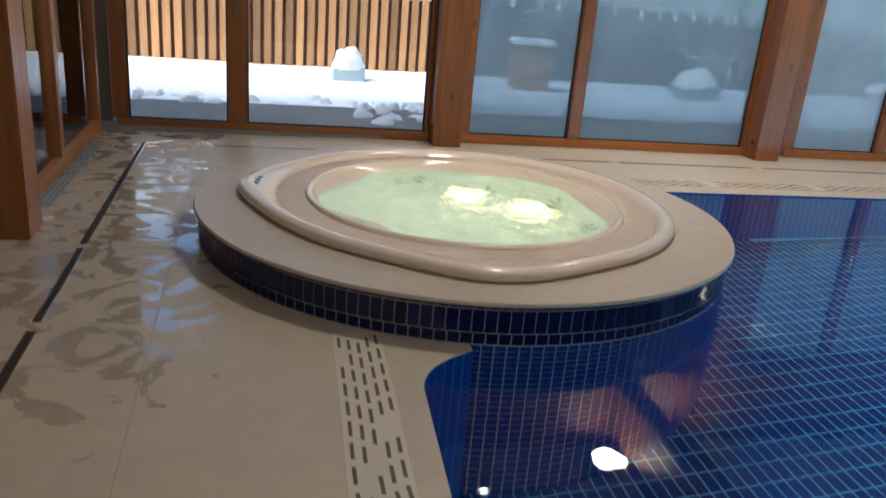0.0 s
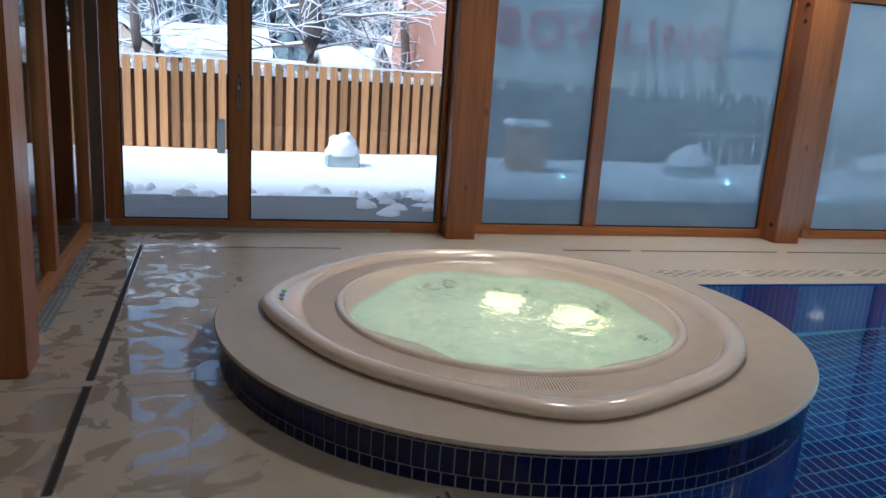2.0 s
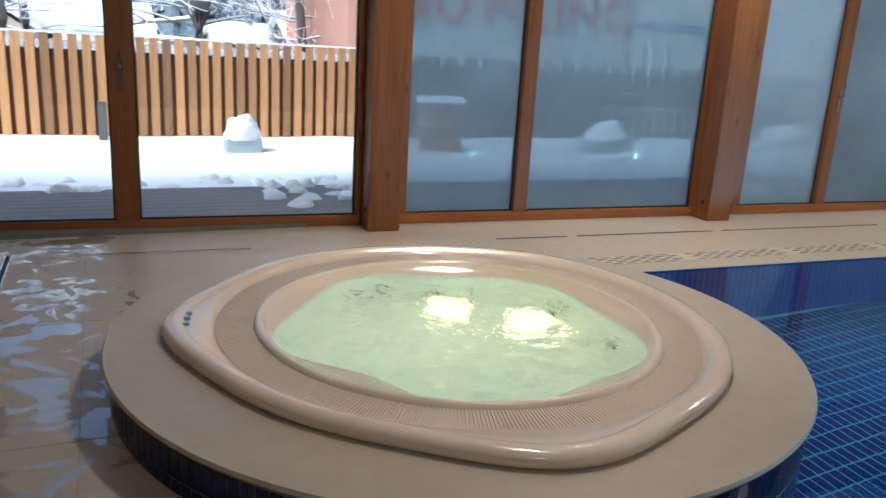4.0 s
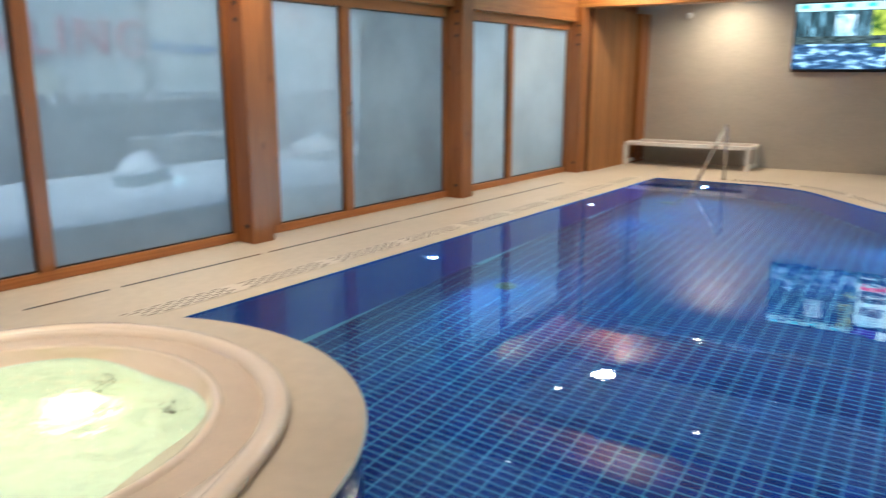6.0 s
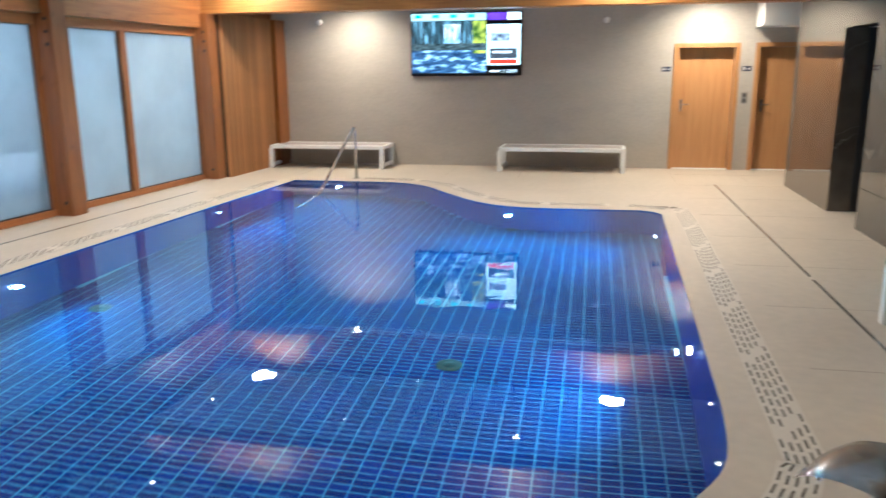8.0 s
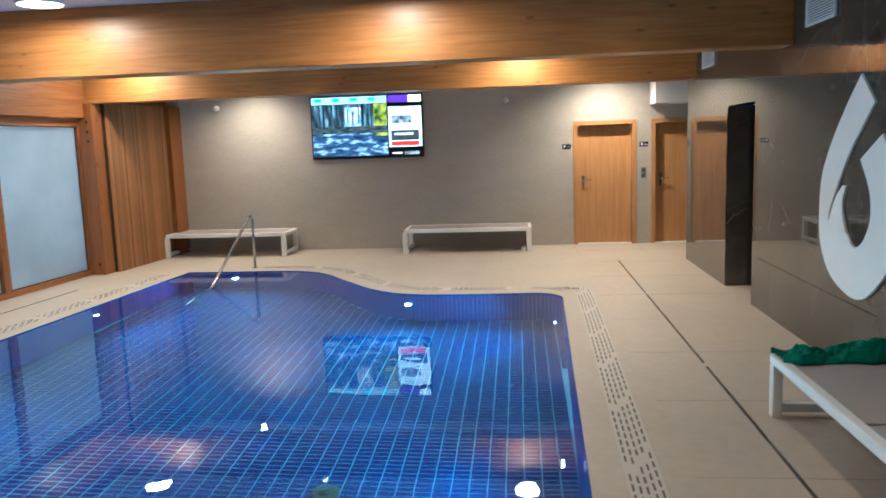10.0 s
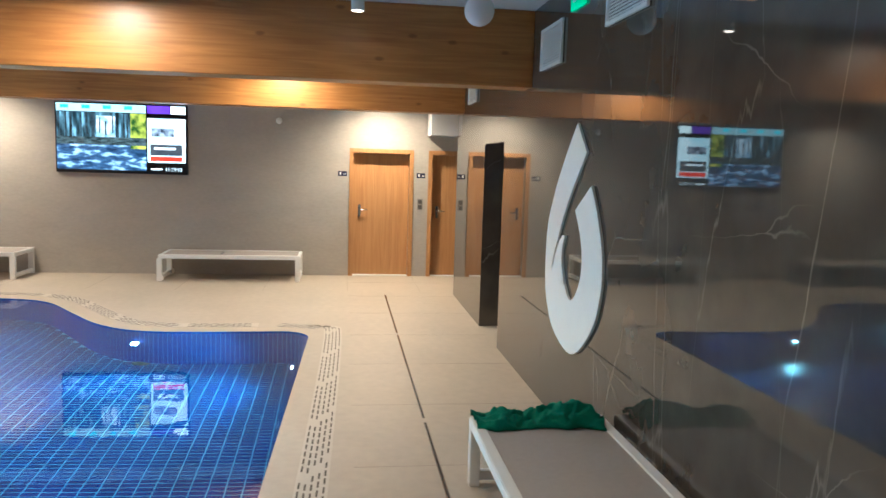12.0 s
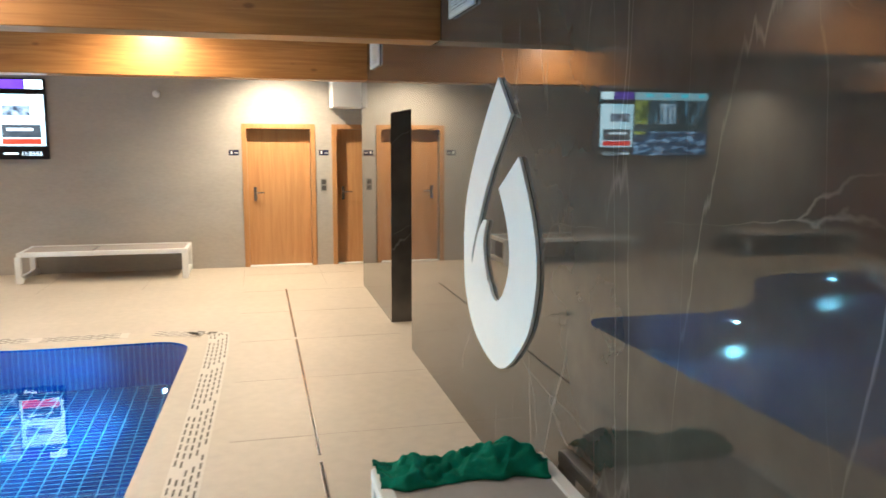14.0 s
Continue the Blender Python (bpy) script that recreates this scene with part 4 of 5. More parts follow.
screen_patch("red_bar", 4.08, 1.77, 4.56, 1.845, glow("screen_red", (0.6, 0.02, 0.01), (0.75, 0.04, 0.02), 1.2), 2)
screen_patch("date_line", 4.38, 1.635, 4.55, 1.66, bpy.data.materials["screen_white_b"], 1)
fc = bpy.data.curves.new("clock", "FONT")
fc.body, fc.size, fc.extrude = "11:23:53", 0.075, 0.0005
fc.materials.append(bpy.data.materials["screen_white_b"])
clk = new("clock_digits", fc)
clk.parent = tv
clk.matrix_basis = pose(SX - 0.003, 4.34, 1.622, 90, 0, -90)

# door signs and switch
for y in (1.6, 0.33):
    s = thing("door_sign", "small navy door sign with white symbol", "sign", "door signs")
    part("plate", box(X_END - 0.008, y - 0.07, 1.62, X_END - 0.001, y + 0.07, 1.7, 0.002), NAVY, s)
    part("symbol", box(X_END - 0.0105, y + 0.02, 1.64, X_END - 0.009, y + 0.045, 1.685), WHITE, s)
    part("text_bar", box(X_END - 0.0105, y - 0.055, 1.65, X_END - 0.009, y - 0.01, 1.662), WHITE, s)
sw = thing("wall_switch", "double grey wall switch", "switch")
part("plate", box(X_END - 0.012, 0.29, 1.1, X_END - 0.001, 0.38, 1.28, 0.003), mat("switch_grey", (0.25, 0.24, 0.22), 0.4), sw)
for z in (1.115, 1.2):
    part("rocker", box(X_END - 0.02, 0.305, z, X_END - 0.012, 0.365, z + 0.065, 0.003), mat("switch_dark", (0.08, 0.075, 0.07), 0.4), sw)
link("duct_box", box(13.55, -2.0, 2.3, X_END - 0.005, 0.24, CEIL - 0.005, 0.004), mat("duct_white", (0.7, 0.69, 0.67), 0.6, var=0.03), None, "boxed-in white duct under the ceiling", category="duct")
for y, z in ((8.55, 2.42), (2.6, 2.45), (7.6, 2.5)):
    s = thing("wall_sensor", "small white security sensor high on the wall", "sensor", "sensors")
    part("bracket", box(X_END - 0.04, y - 0.02, z, X_END - 0.002, y + 0.02, z + 0.05, 0.004), WHITE, s)
    bm = bmesh.new()
    bmesh.ops.create_uvsphere(bm, u_segments=16, v_segments=10, radius=0.05, matrix=Matrix.Translation((X_END - 0.08, y, z + 0.01)))
    part("dome", bm, WHITE, s, smooth=True)

# vents and mark on the dark wall


def vent(x0, z0, x1, z1):
    t = thing("air_vent", "white metal air vent grille on the dark wall", "air vent", "air vents")
    part("backing", box(x0, 0.002, z0, x1, 0.006, z1), SLOT, t)
    for a in ((x0, z0, x1, z0 + 0.025), (x0, z1 - 0.025, x1, z1), (x0, z0 + 0.025, x0 + 0.025, z1 - 0.025), (x1 - 0.025, z0 + 0.025, x1, z1 - 0.025)):
        part("frame", box(a[0], 0.006, a[1], a[2], 0.022, a[3]), WHITE, t)
    z = z0 + 0.035
    while z < z1 - 0.035:
        part("slat", box(x0 + 0.025, 0.007, z, x1 - 0.025, 0.014, z + 0.011), WHITE, t)
        z += 0.02


vent(7.25, 2.63, 7.85, 2.95)
vent(5.65, 2.72, 6.3, 3.0)
vent(10.85, 2.62, 11.45, 2.92)


def crescent(name, outer, inner, parent):
    """A flat plate between two curves of (x, z), 17 mm thick, on the wall."""
    a, b = smooth_line(outer, 8), smooth_line(inner, 8)
    n = min(len(a), len(b))
    bm = bmesh.new()
    lo = [(bm.verts.new((p[0], 0.003, p[1])), bm.verts.new((q[0], 0.003, q[1]))) for p, q in zip(a[:n], b[:n])]
    hi = [(bm.verts.new((p[0], 0.02, p[1])), bm.verts.new((q[0], 0.02, q[1]))) for p, q in zip(a[:n], b[:n])]
    for i in range(n - 1):
        bm.faces.new((hi[i][0], hi[i + 1][0], hi[i + 1][1], hi[i][1]))
        bm.faces.new((lo[i][1], lo[i + 1][1], lo[i + 1][0], lo[i][0]))
        bm.faces.new((lo[i][0], lo[i + 1][0], hi[i + 1][0], hi[i][0]))
        bm.faces.new((hi[i][1], hi[i + 1][1], lo[i + 1][1], lo[i][1]))
    bm.faces.new((lo[0][0], hi[0][0], hi[0][1], lo[0][1]))
    bm.faces.new((lo[-1][1], hi[-1][1], hi[-1][0], lo[-1][0]))
    bmesh.ops.remove_doubles(bm, verts=bm.verts, dist=0.0005)
    bmesh.ops.recalc_face_normals(bm, faces=bm.faces)
    return part(name, bm, WHITE, parent)


emb = thing("wall_emblem", "white drop-shaped emblem plate on the dark wall", "emblem")
crescent("long_stroke", [(6.757, 2.165), (6.999, 1.942), (7.224, 1.693), (7.39, 1.426), (7.419, 1.115), (7.361, 0.872), (7.126, 0.657), (6.66, 0.584), (6.276, 0.833), (6.137, 1.088), (6.14, 1.32), (6.245, 1.543), (6.405, 1.75)],
         [(6.535, 1.964), (6.71, 1.801), (6.88, 1.64), (7.074, 1.396), (7.236, 1.089), (6.918, 1.039), (6.822, 0.967), (6.73, 0.95), (6.624, 1.015), (6.541, 1.144), (6.533, 1.271), (6.593, 1.415), (6.724, 1.573)], emb)
crescent("inner_hook", [(7.242, 1.066), (7.167, 1.205), (7.085, 1.312), (6.998, 1.376)], [(6.907, 1.027), (6.981, 1.159), (6.994, 1.267), (6.937, 1.379)], emb)
ex = thing("exit_sign", "green and white emergency exit sign by the ceiling", "sign", "", (6.9, 0.011, 3.02))
part("plate", box(-0.15, -0.01, -0.07, 0.15, 0.01, 0.08, 0.003), mat("exit_green", (0.0, 0.3, 0.14), 0.4, emit=0.6), ex)
part("arrow", box(0.02, 0.0105, -0.02, 0.1, 0.0125, 0.03), WHITE, ex)

# ---- drains and gutters ----


def drain(name, pts, width, label, turned=False):
    """A slot drain: steel channel edges with a dark gap."""
    t = thing(name, label, "drain", "slot drains")
    if turned:
        along_windows(t)
    (x0, y0), (x1, y1) = pts
    if abs(x1 - x0) > abs(y1 - y0):
        part("slot", box(x0, y0 - width / 2, 0.001, x1, y0 + width / 2, 0.003), SLOT, t)
        for s in (-1, 1):
            part("edge", box(x0, y0 + s * width / 2 - 0.003, 0.001, x1, y0 + s * width / 2 + 0.003, 0.005), STEEL, t)
    else:
        part("slot", box(x0 - width / 2, y0, 0.001, x0 + width / 2, y1, 0.003), SLOT, t)
        for s in (-1, 1):
            part("edge", box(x0 + s * width / 2 - 0.003, y0, 0.001, x0 + s * width / 2 + 0.003, y1, 0.005), STEEL, t)


for a, b in ((9.88, 12.28), (7.08, 9.78), (4.3, 6.98), (1.5, 4.2)):
    drain("slot_drain", ((a, 0.98), (b, 0.98)), 0.016, "dark linear slot drain in the stone deck")
for a, b in ((6.56, 8.98), (5.66, 6.5), (3.2, 5.58)):
    drain("slot_drain", ((-0.265, a), (-0.265, b)), 0.03, "dark linear slot drain in the stone deck")
for a, b in ((0.28, 1.2), (3.0, 3.6), (3.7, 5.0), (5.1, 6.9), (7.0, 8.7), (8.8, 10.6)):
    drain("slot_drain", ((a, 8.5), (b, 8.5)), 0.018, "thin dark slot drain along the windows", True)
fg = thing("floor_grille", "grey floor grille beside the glass partition", "floor grille")
for k in range(3):
    part("bar", box(-0.63 + k * 0.03, 7.2, 0.001, -0.612 + k * 0.03, 9.2 - 0.25, 0.006), mat("blue_grey_bar", (0.2, 0.27, 0.32), 0.4), fg)


def gutter(line, label):
    """Slotted overflow grating along the pool rim, in panels."""
    t = thing("overflow_grating", label, "grating", "pool gratings")
    panels, slots = [], []
    a, b = shifted(line, 0.0), shifted(line, 0.19)
    for i in range(len(line) - 1):
        panels.append(([(a[i][0], a[i][1], 0.0005), (a[i + 1][0], a[i + 1][1], 0.0005), (b[i + 1][0], b[i + 1][1], 0.0005), (b[i][0], b[i][1], 0.0005)], (0, 0, 0.003)))
    join_boxes("grating_strip", panels, GRATE, t, "", "stuff")
    for r in range(5):
        ln = resample(shifted(line, 0.022 + 0.036 * r), 0.02)
        step = 6
        for i in range((r % 2) * 3, len(ln) - 5, step):
            if (i // step) % 8 == 7:
                continue
            p, q = ln[i], ln[i + 4]
            d = math.dist(p, q) or 1
            nx, ny = -(q[1] - p[1]) / d * 0.006, (q[0] - p[0]) / d * 0.006
            slots.append(([(p[0] - nx, p[1] - ny, 0.0036), (q[0] - nx, q[1] - ny, 0.0036), (q[0] + nx, q[1] + ny, 0.0036), (p[0] + nx, p[1] + ny, 0.0036)], (0, 0, 0.0016)))
    join_boxes("slot_pattern", slots, GSLOT, t, "dark drainage slots", "stuff")
    return t


rim = POOL[:N_RIM]
i0 = next(i for i, p in enumerate(rim) if p[0] > 9.96)
gut_near = smooth_line([(1.02, 5.52), (0.99, 4.9), (0.965, 4.35), (1.05, 3.8), (1.6, 3.35), (2.45, 2.8), (3.0, 2.4), (3.45, 2.1), (3.85, 1.93), (4.4, 1.88), (9.7, 1.77), (10.05, 1.9), (10.2, 2.3)], 8)[::-1]
gutter(resample(gut_near, 0.1), "pale slotted overflow grating beside the pool")
far = resample([p for p in shifted(rim[i0 + 2:-3], -0.22)][::-1], 0.1)
gutter(far, "pale slotted overflow grating round the far pool end")
gutter([(x / 10, 8.11 - 0.005 * x) for x in range(32, 119)], "pale slotted overflow grating along the windows")

# ---- outside ----
bm = bmesh.new()
bmesh.ops.create_grid(bm, x_segments=160, y_segments=120, size=0.5, matrix=Matrix.Translation((5, 24.6, 0)) @ Matrix.Diagonal((60, 28, 1, 1)))
for v in bm.verts:
    e = min(1, max(0, (v.co.y - 11.0) / 0.5))
    v.co.z = 0.02 + 0.05 * e + 0.06 * e * noise.noise((v.co.x * 0.7, v.co.y * 0.7, 0)) + (max(0, v.co.y - 17) * 0.02)
ground = link("ground", bm, SNOW, None, "snow-covered garden ground", "structure", smooth=True)
bm = bmesh.new()
bmesh.ops.create_grid(bm, x_segments=1, y_segments=1, size=0.5, matrix=Matrix.Translation((0, 600, -0.3)) @ Matrix.Diagonal((3000, 1181, 1, 1)))
link("ground_far", bm, SNOW, None, "far snow-covered ground", "structure")
tr = thing("terrace", "weathered grey board terrace, partly swept of snow", "terrace")
for k in range(11):
    part("board", box(-4, 9.4 + k * 0.14, -0.05, 12, 9.4 + k * 0.14 + 0.132, 0.028), DECKB, tr)


def snow_lump(name, x, y, z, sx, sy, sz, parent=None, seed=0, label=""):
    bm = bmesh.new()
    bmesh.ops.create_icosphere(bm, subdivisions=3, radius=1)
    for v in bm.verts:
        k = 1 + 0.28 * noise.noise(v.co * 1.6 + Vector((seed * 3.1, 0, 0))) + 0.1 * noise.noise(v.co * 5 + Vector((seed, 2, 0)))
        v.co = Vector((v.co.x * sx * k, v.co.y * sy * k, max(-0.25, v.co.z) * sz * k))
    bmesh.ops.translate(bm, verts=bm.verts, vec=(x, y, z))
    return link(name, bm, SNOW, parent, label, "" if parent else "structure", smooth=True)


rs = random.Random(4)
for k in range(80):
    snow_lump("snow_lump", rs.uniform(-2, 2.6), 10.95 + rs.uniform(-0.1, 0.35), 0.0, rs.uniform(0.03, 0.12), rs.uniform(0.03, 0.1), rs.uniform(0.04, 0.1), None, k, "lump of shovelled snow at the terrace edge")
for k in range(26):
    snow_lump("snow_lump", rs.uniform(1.6, 2.6), 10.0 + rs.uniform(0, 0.9), 0.0, rs.uniform(0.04, 0.11), rs.uniform(0.04, 0.1), rs.uniform(0.05, 0.12), None, 40 + k, "lump of shovelled snow at the terrace edge")

# larch fence
fe = thing("timber_fence", "upright larch board fence with snow along its rail", "fence")
bmf = box(-0.05, -0.012, 0, 0.05, 0.012, 1.26, 0.004)
me_b = bpy.data.meshes.new("fence_board")
bmf.to_mesh(me_b)
bmf.free()
me_b.materials.append(WFENCE)
# boards behind the gaps, coloured dark for the shade between the front boards
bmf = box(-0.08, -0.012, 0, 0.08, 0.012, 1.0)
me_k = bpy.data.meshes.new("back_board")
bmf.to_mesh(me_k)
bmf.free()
me_k.materials.append(WFENCE_SHADED)
x = -6.5
k = 0
while x < 3.9:
    b = new("fence_board", me_b)
    b.parent, b.location = fe, (x, 14.3, 0.02 + rs.uniform(-0.012, 0.012))
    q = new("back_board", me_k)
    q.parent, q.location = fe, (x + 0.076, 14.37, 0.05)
    part("snow_cap", box(x + 0.054, 14.3, 1.1, x + 0.098, 14.42, 1.2 + rs.uniform(-0.01, 0.02), 0.015), SNOW, fe)
    x += 0.152
part("rail", box(-6.6, 14.39, 1.02, 3.9, 14.45, 1.1), GREYM, fe)
part("snow_ridge", box(-6.6, 14.285, 1.275, 3.9, 14.33, 1.305, 0.01), SNOW, fe)
gf = thing("grey_fence", "grey upright slat fence with snow on its posts", "fence")
bmf = box(-0.07, -0.012, 0, 0.07, 0.012, 1.22)
me_g = bpy.data.meshes.new("grey_board")
bmf.to_mesh(me_g)
bmf.free()
me_g.materials.append(GREYM)
x = 3.95
while x < 18:
    b = new("grey_board", me_g)
    b.parent, b.location = gf, (x, 14.3, 0.02)
    if int(x * 7) % 2 == 0:
        part("snow_cap", box(x - 0.03, 14.26, 1.12, x + 0.03, 14.29, 1.24), SNOW, gf)
    x += 0.155
part("rail", box(3.9, 14.33, 1.0, 18, 14.38, 1.08), GREYM, gf)
wr = thing("white_railing", "white upright railing bars in the snow", "railing")
for k in range(16):
    part("bar", tube([(7.3 + k * 0.2, 13.6, 0.05), (7.3 + k * 0.2, 13.6, 0.62)], 0.012, 6), WHITE, wr)
part("top_bar", tube([(7.2, 13.6, 0.62), (10.4, 13.6, 0.62)], 0.012, 6), WHITE, wr)


def planter(x, y, w, h, seed, label):
    t = thing("planter", label, "planter", "snowy planters")
    part("tub", box(x - w, y - 0.18, 0.03, x + w, y + 0.18, h, 0.02), mat("pale_blue_planter", (0.35, 0.42, 0.44), 0.5), t)
    snow_lump("snow_heap", x, y, h + 0.02, w * 1.1, 0.22, 0.2, t, seed)
    snow_lump("snow_heap", x + 0.04, y, h + 0.13, w * 0.6, 0.14, 0.12, t, seed + 1)


planter(1.79, 12.9, 0.2, 0.25, 3, "pale planter box heaped with snow")
planter(6.9, 12.9, 0.33, 0.25, 6, "pale planter box heaped with snow")
planter(10.4, 12.9, 0.4, 0.25, 9, "pale planter box heaped with snow")
bo = thing("garden_box", "slatted wooden garden box with snow on its lid", "box")
for k in range(6):
    part("board", box(4.06, 12.8, 0.07 + k * 0.1, 4.56, 13.1, 0.16 + k * 0.1, 0.004), WFENCE, bo)
part("snow_lid", box(4.02, 12.76, 0.67, 4.6, 13.14, 0.76, 0.03), SNOW, bo)
bl = thing("bollard_light", "dark grey bollard by the fence", "bollard")
part("post", box(0.27, 13.9, 0.03, 0.37, 14.0, 0.52, 0.01), GREYM, bl)

# building with lettering beyond the grey fence
bd = thing("neighbour_hall", "pale rendered hall with red lettering and a flat roof", "building")
part("wall", box(4.75, 16.5, -0.2, 26, 17.1, 6), WBANNER, bd)
part("roof", box(4.6, 16.3, 6, 26.2, 17.3, 6.3), SNOW, bd)
part("plinth", box(4.74, 16.46, -0.2, 26, 16.5, 1.0), GREYM, bd)
fc = bpy.data.curves.new("hall_lettering", "FONT")
fc.body, fc.size, fc.extrude, fc.space_character = "BOWLING", 0.92, 0.02, 1.18
fc.materials.append(REDP)
bw = new("hall_lettering", fc)
bw.parent = bd
bw.matrix_basis = pose(5.0, 16.44, 1.85, 90, 0, 0)
part("blue_strip", box(9.9, 16.46, 1.95, 11.6, 16.49, 2.1), mat("blue_strip", (0.1, 0.25, 0.5), 0.6), bd)
bm = bmesh.new()
bmesh.ops.create_cone(bm, cap_ends=True, segments=32, radius1=0.45, radius2=0.45, depth=0.02, matrix=pose(7.6, 16.45, 1.25, 90, 0, 0))
part("round_sign", bm, mat("sign_cream", (0.7, 0.66, 0.5), 0.7), bd)
part("downpipe", tube([(9.75, 16.42, 0), (9.75, 16.42, 5.9)], 0.05, 8), GREYM, bd)


def house(x, y, w, d, h, wallm, label, gable="x", base=0.0):
    t = thing("house", label, "house", "houses")
    part("wall", box(x - w, y - d, base, x + w, y + d, base + h), wallm, t)
    bm = bmesh.new()
    rh = h * 0.75
    o = 0.35
    pr = [(-w - o, 0.0), (0, rh), (w + o, 0.0), (w + o, 0.22), (0, rh + 0.25), (-w - o, 0.22)] if gable == "y" else [(-d - o, 0.0), (0, rh), (d + o, 0.0), (d + o, 0.22), (0, rh + 0.25), (-d - o, 0.22)]
    ends = []
    for s in (-1, 1):
        ends.append([bm.verts.new((x + p, y + s * (d + o), base + h + z) if gable == "y" else (x + s * (w + o), y + p, base + h + z)) for p, z in pr])
    for k in range(6):
        bm.faces.new((ends[0][k], ends[0][(k + 1) % 6], ends[1][(k + 1) % 6], ends[1][k]))
    bm.faces.new(ends[0])
    bm.faces.new(ends[1])
    bmesh.ops.recalc_face_normals(bm, faces=bm.faces)
    roof = part("roof", bm, SNOW, t, "snow-covered pitched roof")
    bm = bmesh.new()
    if gable == "y":
        for s in (-1, 1):
            bm.faces.new([bm.verts.new(q) for q in ((x - w, y + s * d, base + h), (x + w, y + s * d, base + h), (x, y + s * d, base + h + rh * 0.94))])
    else:
        for s in (-1, 1):
            bm.faces.new([bm.verts.new(q) for q in ((x + s * w, y - d, base + h), (x + s * w, y + d, base + h), (x + s * w, y, base + h + rh * 0.94))])
    part("gable", bm, wallm, t)
    part("chimney", box(x + w * 0.3, y - 0.3, base + h + rh * 0.5, x + w * 0.3 + 0.5, y + 0.2, base + h + rh + 0.6), GREYM, roof)
    n = max(2, int(w * 0.8))
    for k in range(n):
        wx = x - w + (k + 0.5) * 2 * w / n
        wi = part("window", box(wx - 0.35, y - d - 0.04, base + h * 0.45, wx + 0.35, y - d - 0.01, base + h * 0.45 + 0.9), WHITE, t)
        part("pane", box(wx - 0.28, y - d - 0.05, base + h * 0.45 + 0.07, wx + 0.28, y - d - 0.045, base + h * 0.45 + 0.83), BLACK, wi)


house(-4.2, 44, 2.2, 4, 2.2, HOUSEW, "cream house with a snow-covered roof", "y", -1.15)
house(-0.2, 50, 3.0, 4, 1.8, HOUSEW, "long low house with a snow-covered roof", "x", -0.6)
house(12.6, 52, 2.0, 3, 2.0, HOUSED, "dark timber house with a snow-covered roof", "x", -0.75)
house(9.4, 60, 1.8, 3, 1.6, HOUSEW, "low house with a snow-covered roof", "x", -0.75)
pb = thing("brick_building", "pink rendered building at the edge of the view", "building")
part("wall", box(7.0, 26, -0.3, 13, 34, 8), BRICKP, pb)
part("window", box(8.0, 25.96, 1.5, 8.6, 25.99, 2.8), WHITE, pb)

# snowy trees


def limb(vs, fs, p, d, length, r, depth, rnd, snow):
    n = 5
    pts, rads = [p.copy()], [r]
    for k in range(n):
        d = (d + Vector((rnd.uniform(-1, 1), rnd.uniform(-1, 1), rnd.uniform(-0.6, 0.7))) * 0.22).normalized()
        p = p + d * length / n
        pts.append(p.copy())
        rads.append(r * (1 - 0.75 * (k + 1) / n))
    vs.append((pts, rads))
    snow.append(([q + Vector((0, 0, rr * 0.7)) for q, rr in zip(pts, rads)], [rr * 0.95 + 0.006 for rr in rads]))
    if depth:
        for k in range(2 + depth * 2):
            i = rnd.randint(1, n - 1)
            nd = (d + Vector((rnd.uniform(-1, 1), rnd.uniform(-1, 1), rnd.uniform(-0.5, 0.6))) * 1.1).normalized()
            limb(vs, fs, pts[i], nd, length * rnd.uniform(0.4, 0.65), rads[i] * 0.6, depth - 1, rnd, snow)


def bare_tree(x, y, base, height, r, seed, label):
    rnd = random.Random(seed)
    t = thing("bare_tree", label, "tree", "snowy trees")
    part("trunk", tube([(x + 0.1 * math.sin(k), y, base + height * k / 8) for k in range(9)], [r * (1 - 0.07 * k) for k in range(9)], 12), BARK, t, smooth=True)
    vs, sn = [], []
    for k in range(32):
        a = rnd.uniform(0, 6.28)
        z = base + height * rnd.uniform(0.12, 0.98)
        limb(vs, None, Vector((x, y, z)), Vector((math.cos(a), 0.6 * math.sin(a), rnd.uniform(-0.1, 0.35))).normalized(), height * rnd.uniform(0.22, 0.42), r * 0.15, 2, rnd, sn)
    for nm, chains, m in (("limbs", vs, BARK), ("snow_on_limbs", sn, SNOW)):
        v, f = [], []
        for pts, rads in chains:
            i0 = len(v)
            for p, rr in zip(pts, rads):
                for k in range(4):
                    a = math.pi / 2 * k
                    v.append((p.x + rr * math.cos(a), p.y, p.z + rr * math.sin(a)))
            for j in range(len(pts) - 1):
                for k in range(4):
                    f.append((i0 + 4 * j + k, i0 + 4 * j + (k + 1) % 4, i0 + 4 * j + 4 + (k + 1) % 4, i0 + 4 * j + 4 + k))
        me = bpy.data.meshes.new(nm)
        me.from_pydata(v, [], f)
        me.materials.append(m)
        o = new(nm, me)
        o.parent = t


bare_tree(2.9, 27, -0.5, 10, 0.4, 5, "large bare tree with snow on its branches")
bare_tree(-2.5, 33, -0.8, 9, 0.2, 8, "thin bare tree with snow on its branches")
bare_tree(-1.9, 34, -0.8, 9, 0.16, 9, "thin bare tree with snow on its branches")
bare_tree(6.6, 30, -0.8, 7, 0.2, 12, "bare tree with snow on its branches")

# wooded hillside
rnd = random.Random(21)
v, f = [], []
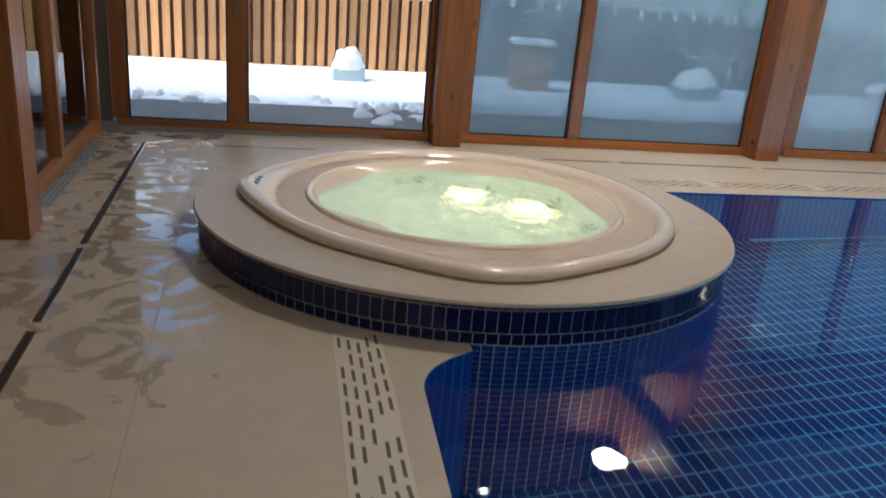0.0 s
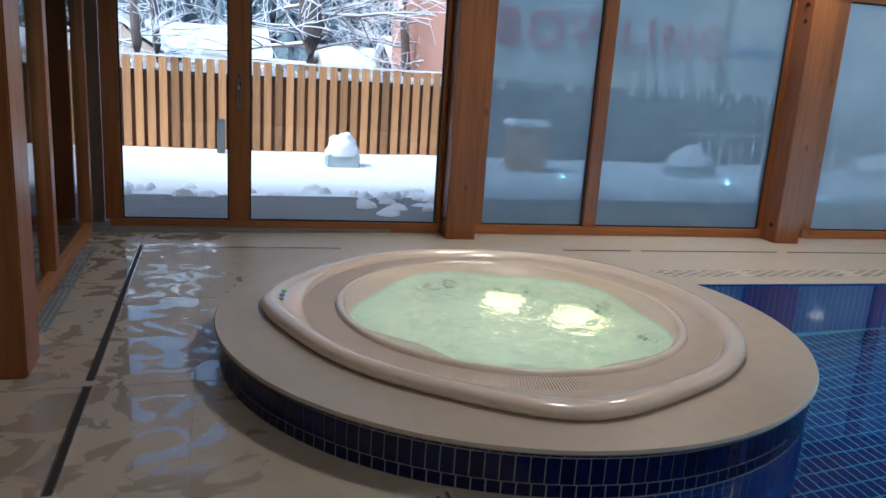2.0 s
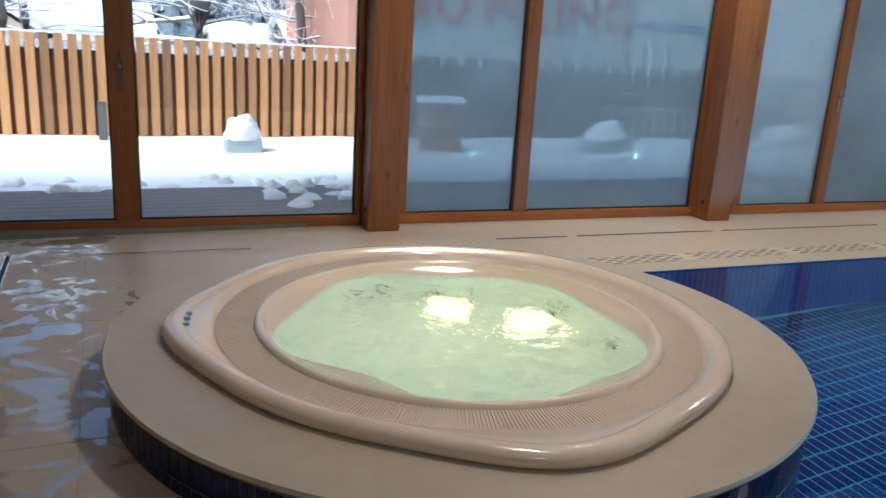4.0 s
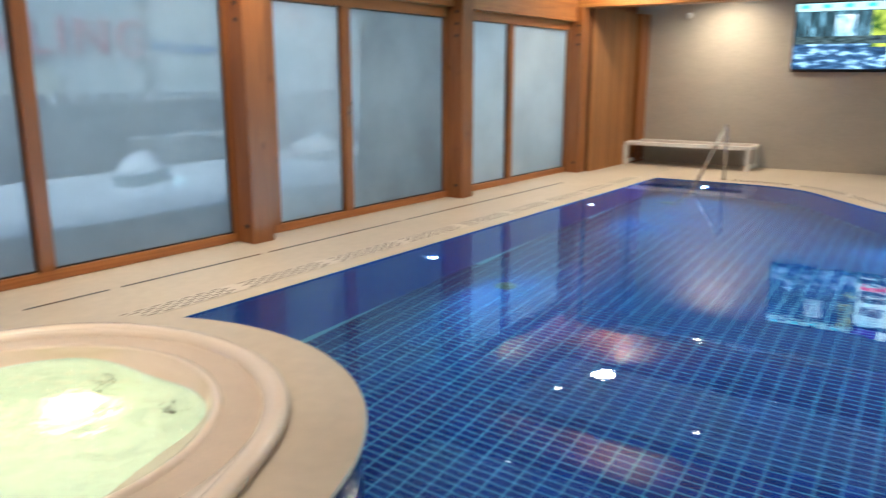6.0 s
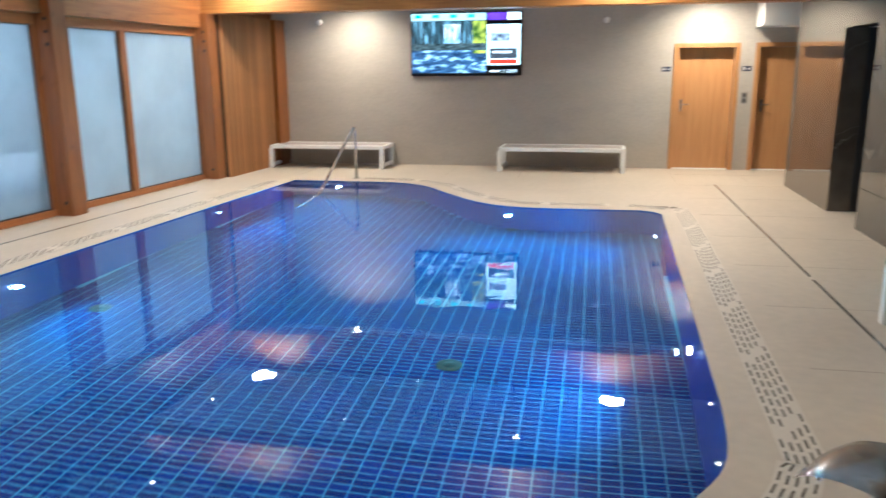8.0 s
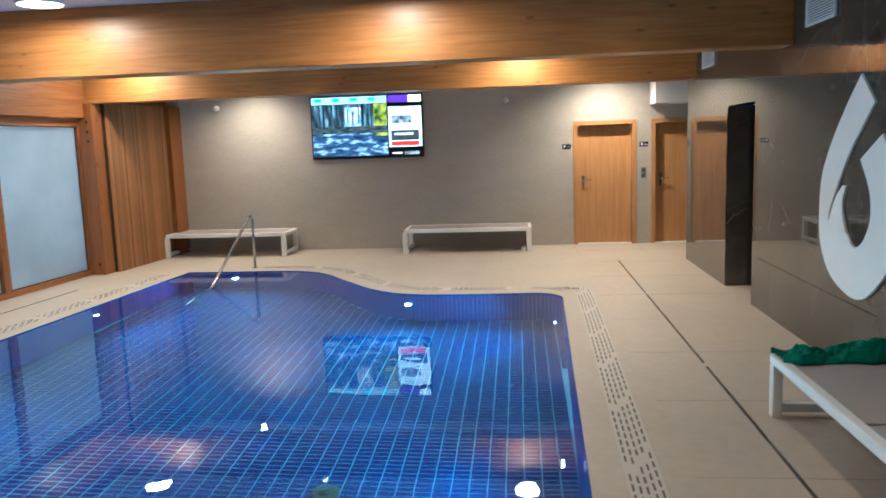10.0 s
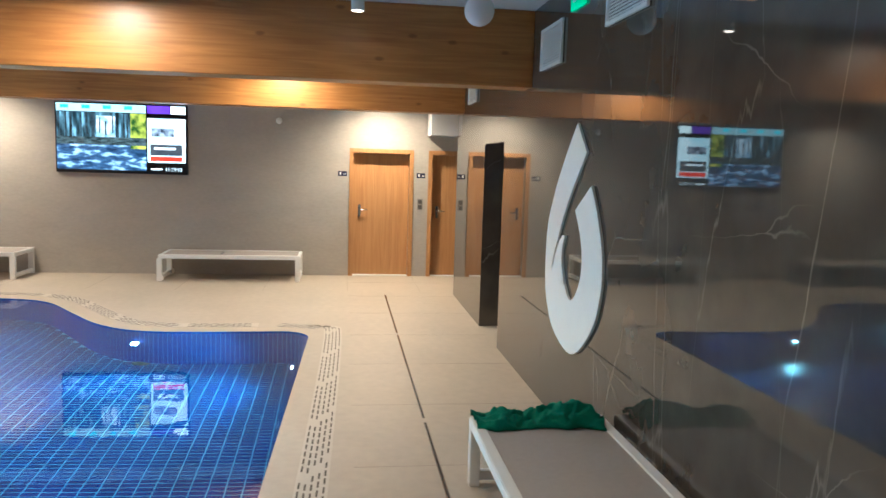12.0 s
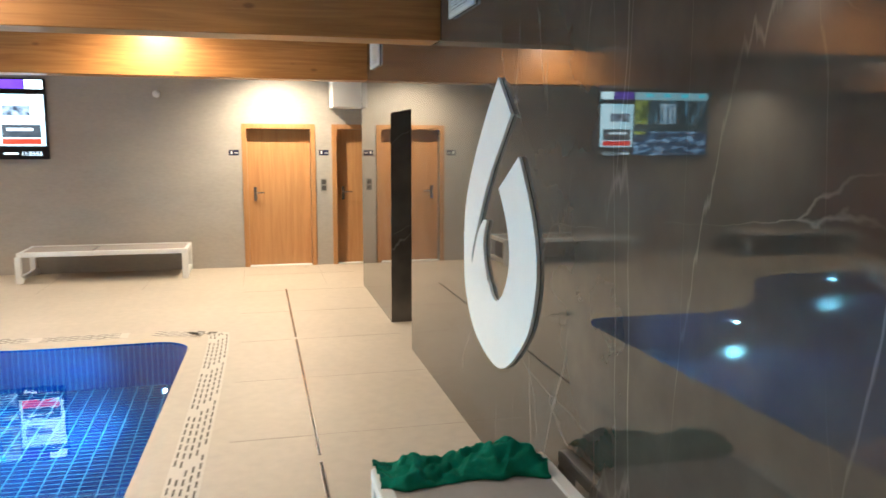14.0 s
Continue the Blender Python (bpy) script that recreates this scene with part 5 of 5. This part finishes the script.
for n in range(4600):
    x, y = rnd.uniform(-60, 75), rnd.uniform(62, 120)
    b = -1 + (y - 62) * 0.42
    h, r = rnd.uniform(5, 11), rnd.uniform(0.6, 1.2)
    for lv in range(6):
        z0, rr = b + h * (0.08 + 0.15 * lv), r * (1 - 0.15 * lv)
        i0 = len(v)
        v.append((x, y, z0 + h * 0.26))
        for k in range(7):
            a = 6.283 * k / 7 + rnd.uniform(0, 0.5)
            q = rr * rnd.uniform(0.6, 1.15)
            v.append((x + q * math.cos(a), y + q * math.sin(a), z0 + rnd.uniform(-0.4, 0.2)))
        f += [(i0, i0 + 1 + k, i0 + 1 + (k + 1) % 7) for k in range(7)]
me = bpy.data.meshes.new("far_wood")
me.from_pydata(v, [], f)
me.materials.append(NEEDLE)
tagged(new("far_wood", me), "snow-dusted fir wood on the hillside", "wood", kind="stuff")
bm = bmesh.new()
q = [bm.verts.new(p) for p in ((-150, 58, -1.5), (160, 58, -1.5), (160, 190, 55), (-150, 190, 55))]
bm.faces.new(q)
link("hillside", bm, mat("snowy_hill", (0.2, 0.25, 0.28), 0.9, var=0.4, scale=0.3), None, "snowy hillside under the wood", "structure")

# ---- tiles ----
W, L = 0.061, 0.125
me_t = bpy.data.meshes.new("floor_tile")
e = 0.0042
v = [(e, e, 0), (L - e, e, 0), (L - e, W - e, 0), (e, W - e, 0)]
me_t.from_pydata(v + [(p[0], p[1], 0.0015) for p in v], [], [(4, 5, 6, 7)] + [(k, (k + 1) % 4, 4 + (k + 1) % 4, 4 + k) for k in range(4)])


def inside(px, py):
    hit = False
    for i in range(len(POOL)):
        (xa, ya), (xb, yb) = POOL[i], POOL[i - 1]
        if (ya > py) != (yb > py) and px < (xb - xa) * (py - ya) / (yb - ya) + xa:
            hit = not hit
    return hit


# long side across the pool: tiles run with their long edge along y
me_t.materials.append(TILE_F)
rest, n_obj = [], 0
for i in range(0, 180):
    for j in range(0, 48):
        x0, y0 = 1.0 + i * W, 1.9 + j * L
        if not inside(x0 + W / 2, y0 + L / 2) and not inside(x0 + W / 2 + 0.15, y0 + L / 2):
            continue
        if 3.4 < x0 < 4.6 and 3.4 < y0 < 5.4 and n_obj < 280:
            o = new("tile", me_t)
            o.parent = pool_floor
            o.matrix_basis = pose(x0 + W, y0, DEPTH, 0, 0, 90)
            n_obj += 1
        else:
            rest.append(([(x0 + e, y0 + e, DEPTH), (x0 + W - e, y0 + e, DEPTH), (x0 + W - e, y0 + L - e, DEPTH), (x0 + e, y0 + L - e, DEPTH)], (0, 0, 0.0015)))
join_boxes("floor_tiles", rest, TILE_F, pool_floor, "long blue pool floor tiles", "stuff")


def mosaic(line, z0, z1, tw, th, parent, material, name, out, gap=0.003):
    """Small wall tiles along a chain; out = +1/-1: which side the glaze faces."""
    pts = resample(line, tw)
    qs = []
    n = max(1, round((z1 - z0) / th))
    hh = (z1 - z0) / n
    for a, b in zip(pts, pts[1:]):
        d = math.dist(a, b)
        if d < 1e-6:
            continue
        ux, uy = (b[0] - a[0]) / d, (b[1] - a[1]) / d
        nx, ny = -uy * out * 0.002, ux * out * 0.002
        for k in range(n):
            za, zb = z0 + k * hh + gap, z0 + (k + 1) * hh - gap
            p, q = (a[0] + ux * gap, a[1] + uy * gap), (b[0] - ux * gap, b[1] - uy * gap)
            qs.append(([(p[0], p[1], za), (q[0], q[1], za), (q[0], q[1], zb), (p[0], p[1], zb)], (nx, ny, 0)))
    return join_boxes(name, qs, material, parent, "", "stuff")


mosaic(POOL, DEPTH, 0.0, 0.05, 0.05, basin, TILE_B, "wall_mosaic", 1)
ring = arc(0, 0, TUB_R - 0.008, 135, 375, 400)
mosaic(ring, DEPTH, -0.0, 0.0515, 0.05, pl, TILE_B, "platform_mosaic", -1)
ang = 0.0515 / TUB_R
for row, (z0, z1) in enumerate(((0.002, 0.052), (0.055, 0.15), (0.153, 0.17))):
    if row == 1:
        me_n = bpy.data.meshes.new("tile")
        g2 = 0.0235
        vv = [(0, -g2, z0), (0, g2, z0), (0, g2, z1), (0, -g2, z1)]
        me_n.from_pydata(vv + [(0.003, p[1], p[2]) for p in vv], [], [(4, 5, 6, 7)] + [(k, (k + 1) % 4, 4 + (k + 1) % 4, 4 + k) for k in range(4)])
        me_n.materials.append(TILE_D)
        for k in range(int(2 * math.pi / ang)):
            o = new("tile", me_n)
            o.parent = pl
            o.matrix_basis = Matrix.Rotation(k * ang, 4, "Z") @ Matrix.Translation((TUB_R - 0.008, 0, 0))
    else:
        mosaic(arc(0, 0, TUB_R - 0.008, 0, 359.5, 500), z0, z1, 0.0515, z1 - z0, pl, TILE_D, "tile_band", -1, 0.0025)
